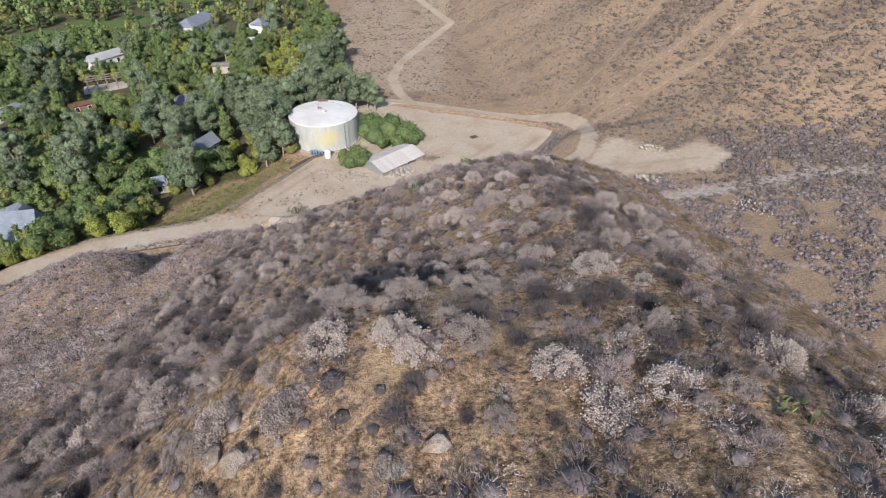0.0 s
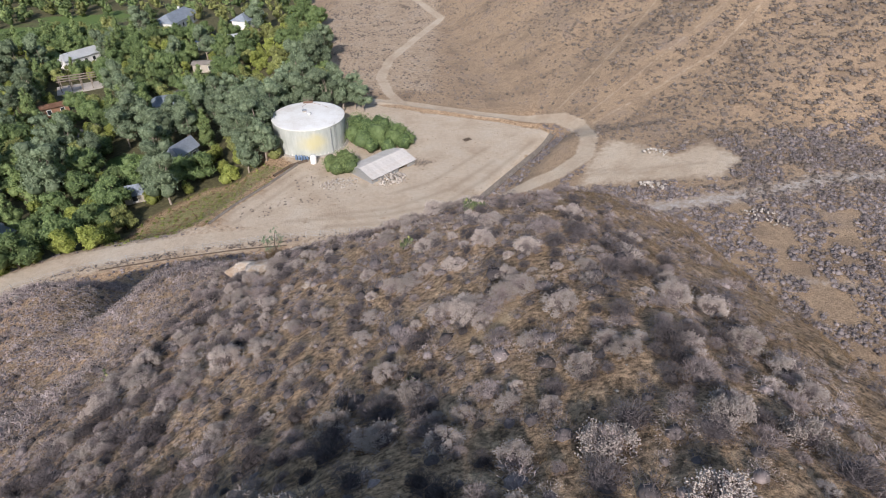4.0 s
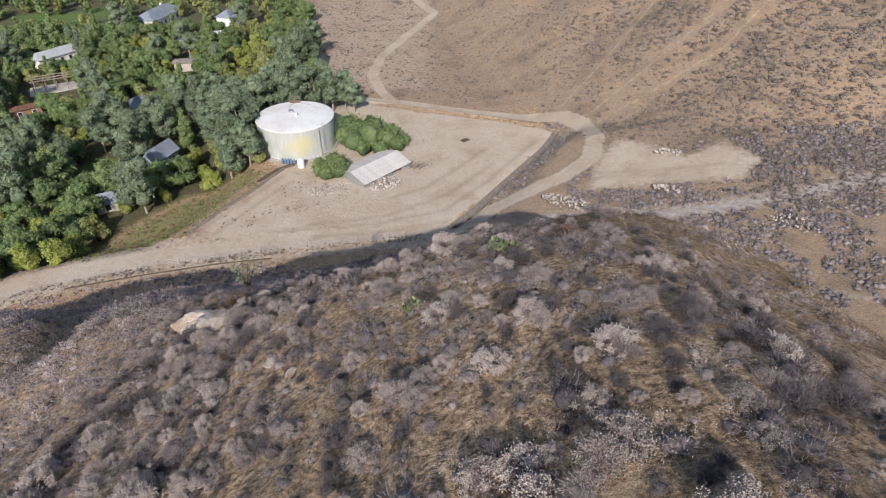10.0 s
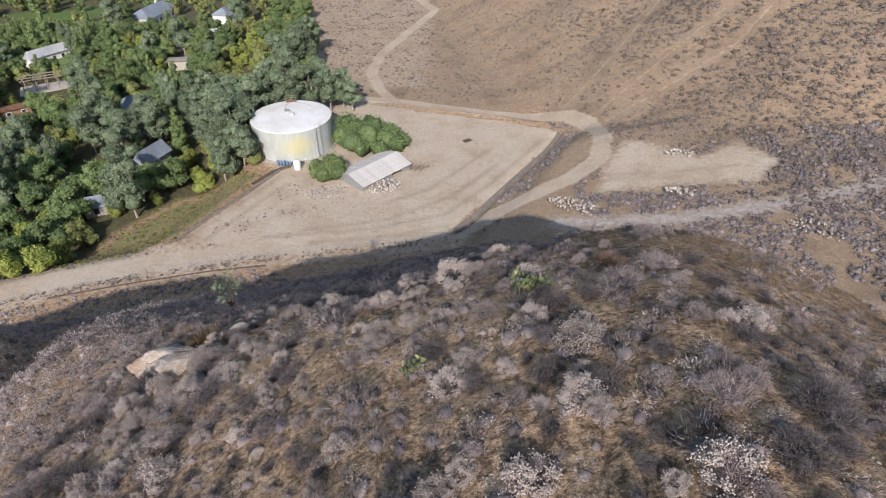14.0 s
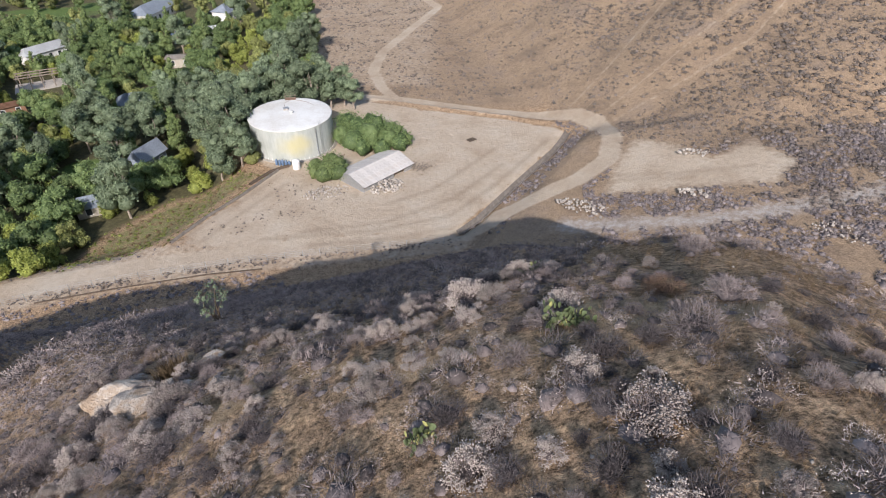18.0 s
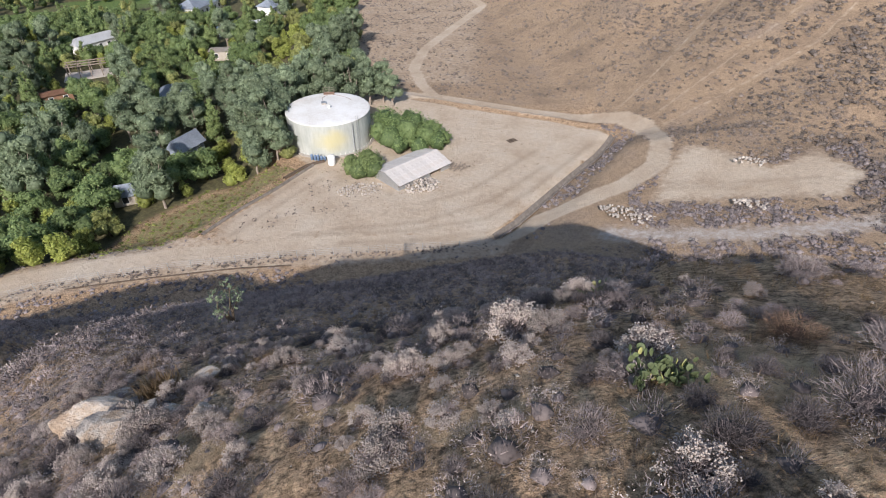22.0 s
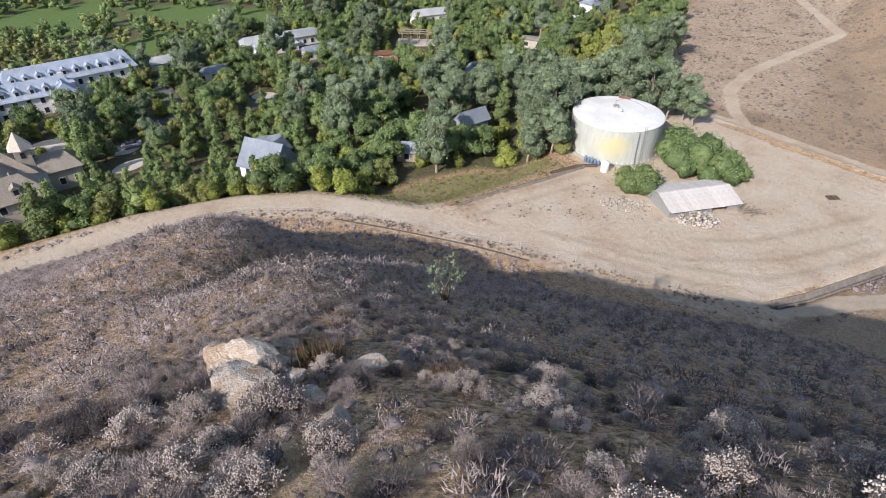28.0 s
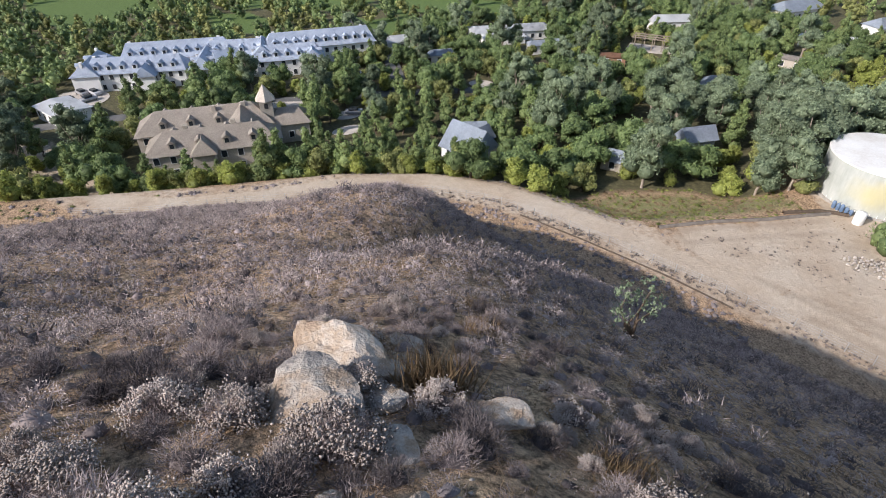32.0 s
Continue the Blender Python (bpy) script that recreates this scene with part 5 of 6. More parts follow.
def big_shrub(name, label, x, y, blobs, leaves, size, mat, inner=0.78):
    s = thing(name, label, "shrub", pose(x, y, float(land(x, y))))
    stem, boughs = limbs(int(x * 7 + 900), blobs, 0, 0.12, 0.3)
    part("trunk", fast_mesh("trunk", *stem, M["bark_dark"]), s)
    tagged(part("bough", fast_mesh("bough", *boughs, M["bark_dark"]), s), kind="stuff")
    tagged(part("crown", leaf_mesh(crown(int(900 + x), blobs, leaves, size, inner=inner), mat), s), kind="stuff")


big_shrub("large_shrub", "dense rounded green shrub between the tank and the shed", 9.4, -14.2, [(0, 0, 1.9, 2.6), (2.2, -0.8, 1.5, 2.1), (-2.2, 0.3, 1.5, 2.0), (0.9, 1.6, 2.3, 2.2), (-0.4, -1.6, 1.4, 2.0), (2.2, 1.2, 1.4, 1.9)], 6500, 0.13, M["pine_leaf"])
big_shrub("large_shrub", "wide olive-green shrub thicket behind the shed", 16.5, -2.2, [(0, 0, 3.0, 3.2), (-3.2, -1.6, 2.6, 2.9), (3.4, 0.2, 2.4, 2.9), (6.2, -0.4, 1.7, 2.4), (0.8, 3.6, 3.2, 3.0), (-3.0, 3.0, 3.4, 3.0), (-5.4, 0.4, 2.6, 2.4), (-5.6, 4.8, 3.4, 2.8), (4.4, 3.4, 2.3, 2.6), (-1.4, -3.0, 1.8, 2.1), (2.8, -2.6, 1.6, 2.0), (7.4, 2.0, 1.2, 1.8)], 16000, 0.15, M["oak_leaf"])
big_shrub("large_shrub", "brown-green shrub at the foot of the tank", -6.6, -9.2, [(0, 0, 1.0, 1.2), (0.6, 0.6, 1.6, 1.1), (-0.8, 0.2, 0.9, 1.0)], 900, 0.15, M["olive_leaf"])
big_shrub("small_tree", "thin green young tree standing on the brushy slope", 17.4, -84.0, [(0, 0, 1.6, 0.75), (0.6, 0.2, 2.1, 0.6), (-0.6, -0.1, 2.2, 0.6), (0.1, 0.4, 2.8, 0.5), (-0.2, -0.5, 1.3, 0.6)], 620, 0.07, M["euc_leaf"], 0.05)

# kept free of trees: houses, yards and streets
KEEP_OUT = [(-91, -80, 19), (-152, -83, 14), (-140, -46, 15), (-127, 27, 14), (-56.5, -38.5, 6.5), (-35.8, -19.3, 3.6), (-31.5, -1.5, 4.2), (-50, 31.5, 5), (-0.0, 0.0, 12), (-88, 52, 9), (-46, -1, 6), (-92, -48, 4), (-85, -52, 4), (-93, -9, 4.5), (-135, -104, 12), (-152, -101, 8),
            (-139, -8, 6), (-106, 26, 5), (-60, 92, 6), (-54, 122, 8), (-102, 80, 7), (-51, 66, 5), (-84, 31, 4), (-84, 124, 10), (-60, -38, 4), (-118, -8, 4)]
STREETS = [[(-140, -125), (-132, -112), (-120, -70), (-100, -30), (-84, -4), (-60, 30), (-40, 70)], [(-100, -30), (-150, -8), (-200, 0)], [(-112, -88), (-118, -70), (-106, -52)]]


# gaps between the crowns in front of roofs: x, y, half width, length towards the hill
GAPS = [(-50, 31.5, 3.6, 13.2), (-31.6, -1.6, 2.2, 7.2), (-36, -19.4, 2.0, 6.1), (-50.5, 66, 4.0, 9.9), (-57.2, -38.6, 4.0, 7.2), (-127, 28, 10.4, 14.3), (-59.5, 92, 4.0, 11.0), (-50.5, 95, 4.0, 11.0), (-101, 79, 6.4, 14.3), (-84, 126, 8.0, 16.5), (-106, 26, 4.8, 7.7), (-139, -8, 5.6, 7.7), (-87, 53, 4.8, 8.8)]


def in_gap(x, y):
    hit = np.zeros(np.shape(x), bool)
    for cx, cy, half, long in GAPS:
        far_ = math.hypot(30 - cx, -108 - cy)
        dx, dy = (30 - cx) / far_, (-108 - cy) / far_
        s_, o_ = (x - cx) * dx + (y - cy) * dy, (y - cy) * dx - (x - cx) * dy
        hit |= (s_ > -half * 0.6) & (s_ < long) & (np.abs(o_) < half + 1.2)
    return hit


def woods(seed, count, gap, x0, x1, y0, y1):
    r = np.random.default_rng(seed)
    P = np.stack([r.uniform(x0, x1, count), r.uniform(y0, y1, count)], -1)
    side = np.where(P[:, 0] < np.interp(P[:, 1], ey, ex), along(P[:, 0], P[:, 1], EDGE)[0], -1)
    ok = (side > 3.0) & (back_hill(P[:, 0], P[:, 1]) < 0.5) & ~inside(P[:, 0], P[:, 1], DRY_BANK)
    for cx, cy, rad in KEEP_OUT:
        ok &= np.hypot(P[:, 0] - cx, P[:, 1] - cy) > rad + 1.0
        step = (rad + 3.0) / math.hypot(cx - 30, cy + 110)
        ok &= (np.hypot(P[:, 0] - cx - (30 - cx) * step, P[:, 1] - cy - (-110 - cy) * step) > 0.75 * rad + 1.0) | (cx > -5) | (rad > 13)
    ok &= ~in_gap(P[:, 0], P[:, 1])
    for s in STREETS:
        ok &= along(P[:, 0], P[:, 1], s)[0] > 2.2
    for (cx, cy), (rx, ry) in LAWNS:
        if cx < -110:
            back = 10 / math.hypot(cx - 30, cy + 110)
            ok &= np.hypot((P[:, 0] - cx - (30 - cx) * back) / rx, (P[:, 1] - cy - (-110 - cy) * back) / ry) > 0.7
        ok &= (np.hypot((P[:, 0] - cx) / rx, (P[:, 1] - cy) / ry) > 0.95) | (r.random(count) < 0.10)
    kept, cell = [], {}
    for x, y in P[ok]:
        c = (int(x // gap), int(y // gap))
        if all((x - a) ** 2 + (y - b) ** 2 > gap * gap for i in (-1, 0, 1) for j in (-1, 0, 1) for a, b in cell.get((c[0] + i, c[1] + j), ())):
            cell.setdefault(c, []).append((x, y))
            kept.append((x, y))
    return np.array(kept)


# the row along the track, then the mixed wood behind it
row = [(-72, -97), (-67, -91), (-62, -80), (-59, -71), (-54, -62), (-49, -57), (-43, -51.5), (-38, -48)]
for a, b in zip(row, row[1:]):
    for i in range(5):
        u = (i + rt.uniform(0.1, 0.9)) / 5
        tree(rt.choice(("pepper_tree", "olive_tree", "pepper_tree", "pine", "oak")), a[0] + (b[0] - a[0]) * u - rt.uniform(1.2, 4.2), a[1] + (b[1] - a[1]) * u + rt.uniform(0.5, 1.8), rt.uniform(0.65, 1.05))
    for i in range(3):
        u = (i + rt.uniform(0.1, 0.9)) / 3
        tree("pine" if rt.random() < 0.45 else "olive_tree", a[0] + (b[0] - a[0]) * u - rt.uniform(5.5, 9.0), a[1] + (b[1] - a[1]) * u + rt.uniform(2.0, 4.5), rt.uniform(0.6, 0.95))
near_wood = woods(51, 12000, 4.15, -150, 0, -125, 110)
for x, y in near_wood:
    u = rt.random()
    edge = along(np.array(x), np.array(y), EDGE)[0]
    pine_yard = math.hypot(x + 78, y + 60) < 28
    if math.hypot(x + 35, y - 14) < 17 and u < 0.6:
        tree("eucalyptus", x, y, rt.uniform(0.7, 1.05), 0.95)
    elif edge < 14:
        tree("pepper_tree" if u < 0.7 else "olive_tree" if u < 0.92 else "oak", x, y, rt.uniform(0.7, 1.2))
    elif pine_yard and u < 0.5:
        tree("pine", x, y, rt.uniform(0.6, 0.9))
    else:
        tree("oak" if u < 0.3 else "olive_tree" if u < 0.54 else "pepper_tree" if u < 0.76 else "pine" if u < 0.92 else "eucalyptus", x, y, rt.uniform(0.65, 1.12))
# the wood's tongue between the yard and the far hill
tongue = []
for _ in range(900):
    y = rt.uniform(30, 135)
    x = rt.uniform(float(np.interp(y, ey, ex)) - 2, float(np.interp(y, (30, 52, 75, 95, 135), (-2, -6, -9, -14, -30))))
    if all(math.hypot(x - a, y - b) > 3.9 for a, b in tongue):
        tongue.append((x, y))
        u = rt.random()
        tree("eucalyptus" if u < 0.3 and y < 60 else "oak" if u < 0.55 else "pepper_tree" if u < 0.8 else "olive_tree", x, y, rt.uniform(0.6, 1.0))
for k in range(4):
    tree("cypress", -107.5 + 0.4 * k, -88 + 2.6 * k, 1.0)
# the wood that stays far off
far_wood = np.concatenate([woods(61, 9000, 6.0, -330, -150, -260, 200), woods(63, 3000, 7.0, -150, 0, 110, 300), woods(64, 2200, 6.0, -150, -60, -260, -125), woods(62, 2600, 11.0, -700, -330, -400, 500), woods(65, 2600, 11.0, -330, -40, 200, 520)])
far_kinds = [crown(700 + k, lobes(710 + k, 6, 2.4, 1.8, 5.6, 1.3, 2.2, 0.4), 170, 0.5, sub=1, inner=0.74)[:2] for k in range(5)]
fk = np.random.default_rng(8)


def set_out(kinds, P, size, pick, turn, tall):
    """As planted(), on the valley floor."""
    V, F, tone, n = [], [], [], 0
    base = land(P[:, 0], P[:, 1])
    for k, (kv, kf) in enumerate(kinds):
        sel = np.where(pick == k)[0]
        c, s = np.cos(turn[sel])[:, None], np.sin(turn[sel])[:, None]
        v = np.stack([(kv[:, 0] * c - kv[:, 1] * s) * size[sel, None] + P[sel, 0, None], (kv[:, 0] * s + kv[:, 1] * c) * size[sel, None] + P[sel, 1, None], kv[:, 2] * (size * tall)[sel, None] + base[sel, None]], -1)
        F.append((kf[None] + len(kv) * np.arange(len(sel))[:, None, None] + n).reshape(-1, 3))
        V.append(v.reshape(-1, 3))
        tone.append(np.repeat(fk.uniform(-0.3, 0.3, len(sel)), len(kv)))
        n += len(V[-1])
    return np.concatenate(V), np.concatenate(F), np.concatenate(tone)


nf = len(far_wood)
group = fk.integers(0, 3, nf)
for k, (name, mat) in enumerate((("far_woods_dark", "oak_leaf"), ("far_woods_olive", "olive_leaf"), ("far_woods_grey", "pine_leaf"))):
    s = group == k
    stuff("far_woods", "wooded valley floor in the distance", "woods", *set_out(far_kinds, far_wood[s], fk.uniform(0.7, 1.25, s.sum()), fk.integers(0, 5, s.sum()), fk.uniform(0, 6.3, s.sum()), fk.uniform(0.75, 1.15, s.sum())), M[mat])

# brush on the far hillside, in the gully, and along the tracks
puff = [join([scaled(lump(np.random.default_rng(800 + k), 1, 0.4), 0.55), burr(np.random.default_rng(820 + k), 16, 0.5, 0.9, 0.4, 0.12)]) for k in range(4)]
bh = np.stack([fk.uniform(-45, 165, 58000), fk.uniform(-45, 160, 58000)], -1)
ok = (back_hill(bh[:, 0], bh[:, 1]) > 0.6) | ((bh[:, 1] > 24) & (bh[:, 0] > np.interp(bh[:, 1], ey, ex) + 6))
for line in [TRAIL, BACK_ROAD] + SCARS:
    ok &= along(bh[:, 0], bh[:, 1], line)[0] > 1.8
ok &= zone(bh[:, 0], bh[:, 1], CLEARING) < 0.4
ok &= (fk.random(len(bh)) < 0.36 + 0.8 * smooth(50, 88, bh[:, 0]) + 0.22 * wobble(bh[:, 0], bh[:, 1], 24, 71) + 0.18 * wobble(bh[:, 0], bh[:, 1], 9, 72))
bh = bh[ok]
nb = len(bh)
big = 1 + 0.4 * smooth(58, 100, bh[:, 0])
stuff("hillside_brush", "dark low bushes dotted over the far hillside", "brush", *set_out(puff, bh, fk.choice((0.25, 0.36, 0.5, 0.68, 0.9), nb, p=(0.38, 0.28, 0.19, 0.10, 0.05)) * big, fk.integers(0, 4, nb), fk.uniform(0, 6.3, nb), np.full(nb, 0.8)), M["far_brush"])
gl = np.stack([fk.uniform(56, 150, 20000), fk.uniform(-85, -20, 20000)], -1)
ok = (along(gl[:, 0], gl[:, 1], CHALK)[0] > 1.6) & (zone(gl[:, 0], gl[:, 1], CLEARING) < 0.3) & (near_hill(gl[:, 0], gl[:, 1]) < flats(gl[:, 0], gl[:, 1]) + 6) & (along(gl[:, 0], gl[:, 1], BACK_ROAD)[0] > 2.4) & (wobble(gl[:, 0], gl[:, 1], 12, 75) > -0.5)
strip = np.stack([fk.uniform(34, 66, 1500), fk.uniform(-34, 10, 1500)], -1)
sd = along(strip[:, 0], strip[:, 1], DITCH)[0]
ok2 = (sd > 1.4) & (sd < 5.5) & (zone(strip[:, 0], strip[:, 1], PAD) < 0.2) & (along(strip[:, 0], strip[:, 1], BACK_ROAD)[0] > 2.2)
gl = np.concatenate([gl[ok][:8500], strip[ok2]])
ngl = len(gl)
stuff("gully_brush", "grey and purple brush filling the gully", "brush", *set_out(puff, gl, fk.uniform(0.3, 0.95, ngl), fk.integers(0, 4, ngl), fk.uniform(0, 6.3, ngl), np.full(ngl, 0.85)), M["sage"])
rd = np.stack([fk.uniform(-60, 40, 14000), fk.uniform(-100, -20, 14000)], -1)
d = along(rd[:, 0], rd[:, 1], HILL_ROAD)[0]
rd = rd[(d > 2.6) & (d < 6.0) & (zone(rd[:, 0], rd[:, 1], PAD) < 0.1) & (near_hill(rd[:, 0], rd[:, 1]) < 2.5) & (fk.random(len(rd)) < 0.2)]
nr = len(rd)
stuff("roadside_brush", "low brown brush along the dirt track", "brush", *set_out(puff, rd, fk.uniform(0.12, 0.5, nr), fk.integers(0, 4, nr), fk.uniform(0, 6.3, nr), np.full(nr, 0.8)), M["sage"])
fw = np.stack([fk.uniform(-52, 36, 26000), fk.uniform(-85, -33, 26000)], -1)
fd = along(fw[:, 0], fw[:, 1], FENCE)[0]
fw = fw[(fd < 0.9) & (fk.random(len(fw)) < 0.55 + 0.4 * wobble(fw[:, 0], fw[:, 1], 11, 79)) & (near_hill(fw[:, 0], fw[:, 1]) < 1.0)]
stuff("fence_weeds", "dark dry weeds grown along the foot of the wire fence", "weeds", *set_out(puff, fw, fk.uniform(0.14, 0.42, len(fw)), fk.integers(0, 4, len(fw)), fk.uniform(0, 6.3, len(fw)), np.full(len(fw), 0.8)), M["far_brush"])
ds = np.stack([fk.uniform(-8, 14, 900), fk.uniform(-35, -17, 900)], -1)
ds = ds[(np.maximum(band(ds[:, 0], ds[:, 1], [(4, -20), (12, -20), (16, -21)], 2.4, 2.0), band(ds[:, 0], ds[:, 1], [(-8, -32.5), (0, -29.5), (9, -26)], 1.6, 1.6)) > fk.random(len(ds))) & (wobble(ds[:, 0], ds[:, 1], 5, 81) > -0.2)]
stuff("yard_brush", "low brown dead brush on the disturbed soil of the yard", "brush", *set_out(puff, ds, fk.uniform(0.1, 0.36, len(ds)), fk.integers(0, 4, len(ds)), fk.uniform(0, 6.3, len(ds)), np.full(len(ds), 0.7)), M["far_brush"])
pd = np.stack([fk.uniform(-10, 55, 2600), fk.uniform(-36, 22, 2600)], -1)
pd = pd[(zone(pd[:, 0], pd[:, 1], PAD) > 0.9) & (np.hypot(pd[:, 0], pd[:, 1]) > 10) & (wobble(pd[:, 0], pd[:, 1], 8, 78) > 0.45)]
stuff("weeds", "sparse dry weeds on the dirt yard", "weeds", *set_out(puff, pd, fk.uniform(0.08, 0.22, len(pd)), fk.integers(0, 4, len(pd)), fk.uniform(0, 6.3, len(pd)), np.full(len(pd), 0.7)), M["straw"])
bk = np.stack([fk.uniform(-36, 0, 4000), fk.uniform(-45, -8, 4000)], -1)
bk = bk[inside(bk[:, 0], bk[:, 1], DRY_BANK) & (fk.random(4000) < 0.45)]
dry = fk.random(len(bk)) < 0.4
for name, label, sel, mat in (("bank_weeds", "green weeds on the bank beside the yard", ~dry, "pepper_leaf"), ("bank_grass", "yellow dry weeds on the bank beside the yard", dry, "straw")):
    p_ = bk[sel]
    stuff(name, label, "weeds", *set_out(puff, p_, fk.uniform(0.15, 0.6, len(p_)), fk.integers(0, 4, len(p_)), fk.uniform(0, 6.3, len(p_)), np.full(len(p_), 0.7)), M[mat])
ft = np.stack([fk.uniform(-120, 8, 12000), fk.uniform(-150, -42, 12000)], -1)
nh = near_hill(ft[:, 0], ft[:, 1])
ft = ft[(nh < 1.5) & (nh > -60) & ((ft[:, 1] < -58) | (along(ft[:, 0], ft[:, 1], HILL_ROAD)[0] > 5.5)) & (along(ft[:, 0], ft[:, 1], HILL_ROAD)[0] > 2.7) & (ft[:, 0] > np.interp(ft[:, 1], ey, ex))]
green = fk.random(len(ft)) < 0.5 * smooth(-64, -70, ft[:, 0])
for name, label, sel, mat in (("foot_brush", "grey brush at the foot of the hill beside the track", ~green, "sage"), ("brook_shrubs", "low green shrubs in the hollow beside the track", green, "olive_leaf")):
    p_ = ft[sel]
    stuff(name, label, "brush", *set_out(puff, p_, fk.uniform(0.3, 0.75, len(p_)), fk.integers(0, 4, len(p_)), fk.uniform(0, 6.3, len(p_)), np.full(len(p_), 0.85)), M[mat])

# ---- houses of the valley ----
def gable(length, width, high, rise, over=0.5, hip=0.0):
    """A roof shell standing on its eaves: ridge along x, hip: how far the ends slope back."""
    bm = bmesh.new()
    L, W = length / 2 + over, width / 2 + over
    low = [bm.verts.new(c) for c in ((-L, -W, high), (L, -W, high), (L, W, high), (-L, W, high))]
    top = [bm.verts.new(c) for c in ((-L + hip, 0, high + rise), (L - hip, 0, high + rise))]
    bm.faces.new((low[0], low[1], top[1], top[0]))
    bm.faces.new((low[2], low[3], top[0], top[1]))
    bm.faces.new((low[1], low[2], top[1]))
    bm.faces.new((low[3], low[0], top[0]))
    bm.faces.new(low[::-1])
    bmesh.ops.solidify(bm, geom=bm.faces[:], thickness=0.0)
    return bm


PANE = {}


def window(parent, m, w=1.0, h=1.3):
    key = (w, h)
    if key not in PANE:
        f = bpy.data.meshes.new("window")
        bm = block(w + 0.24, 0.14, h + 0.24, 0.0)
        bm.to_mesh(f)
        bm.free()
        f.materials.append(M["wall_white"])
        g = bpy.data.meshes.new("pane")
        bm = block(w, 0.18, h, 0.0, Matrix.Translation((0, 0, 0.12)))
        bm.to_mesh(g)
        bm.free()
        g.materials.append(M["glass"])
        PANE[key] = f, g
    f, g = PANE[key]
    o = part("window", f, parent, m=m)
    part("pane", g, o)


def wing(house, x, y, turn, length, width, high, rise, wall, roof, hip=0.0, dormers=0, windows=0, chimneys=(), base=0.0, storeys=1, both=True):
    """A block of a house: wall, roof, rows of windows, dormers and chimneys."""
    m = pose(x, y, base, 0, 0, turn)
    w = part("wall", (block(length, width, high + 0.02, 0.0), wall), house, m=m)
    r = part("roof", (gable(length, width, high, rise, 0.5, hip), roof), house, m=m)
    for side in (-1, 1) if both else (-1,):
        for s in range(storeys):
            for k in range(windows):
                px = -length / 2 + length * (k + 0.5) / windows
                window(house, m @ pose(px, side * width / 2, high * (s + 0.32) / storeys), 1.0, 1.35)
        for k in range(dormers):
            px = (-length / 2 + hip * 0.6) + (length - 1.2 * hip) * (k + 0.5) / dormers
            d = part("dormer", (block(1.3, 1.9, 1.25, 0.0), wall), house, m=m @ pose(px, side * width * 0.30, high + rise * 0.22))
            part("dormer_roof", (gable(1.9, 1.4, 1.2, 0.65, 0.18), roof), d, m=pose(0, 0, 0, 0, 0, 90))
            part("pane", (block(0.75, 0.06, 0.9, 0.0), M["glass"]), d, m=pose(0, side * 0.96, 0.2))
    for cx, cy in chimneys:
        part("chimney", (block(0.9, 0.7, 1.9, 0.03), wall), r, m=pose(cx, cy, high + rise * 0.55))
    return w


def house_at(name, label, x, y, turn=0.0, sink=0.0):
    return thing(name, label, "house", pose(x, y, float(land(x, y)) - 0.3 - sink, 0, 0, turn))


MT, MS = M["wall_tan"], M["shingle_tan"]
GW, GS = M["wall_white"], M["shingle_gray"]
# the large tan house: two long parallel ranges, a cross range and a small tower
big = house_at("mansion", "large tan house with brown hipped roofs, dormers and a small tower", -89.5, -80.5, 73)
wing(big, 0.5, -4.6, 0, 25, 8.0, 5.4, 3.3, MT, MS, 4.0, 4, 8, ((4, 1.2), (-5, 1.0)), 0, 2)
wing(big, -1.5, 5.6, 0, 27, 8.6, 5.6, 3.5, MT, MS, 4.4, 4, 8, ((2, -1.0), (8, -0.6)), 0, 2)
wing(big, 6.0, 1.0, 90, 15, 7.5, 5.4, 3.6, MT, MS, 2.5, 0, 0)
wing(big, -1.5, -6.4, 90, 7.5, 4.2, 5.3, 2.6, MT, MS, 2.0, 0, 1, both=False)
wing(big, 15.5, 5.2, 0, 8, 7.0, 4.6, 2.6, MT, MS, 2.4, 0, 3)
tower = part("tower", (block(2.6, 2.6, 9.6, 0.03), MT), big, m=pose(11.2, 4.6, 0, 0, 0, 0))
bm = bmesh.new()
bmesh.ops.create_cone(bm, cap_ends=True, segments=6, radius1=2.3, radius2=0.05, depth=3.2, matrix=pose(0, 0, 11.2))
part("tower_roof", (bm, MS), tower)
for a in range(4):
    part("pane", (block(0.8, 0.1, 1.1, 0.0), M["glass"]), tower, m=pose(1.31 * math.sin(a * math.pi / 2), -1.31 * math.cos(a * math.pi / 2), 7.9, 0, 0, 90 * a))

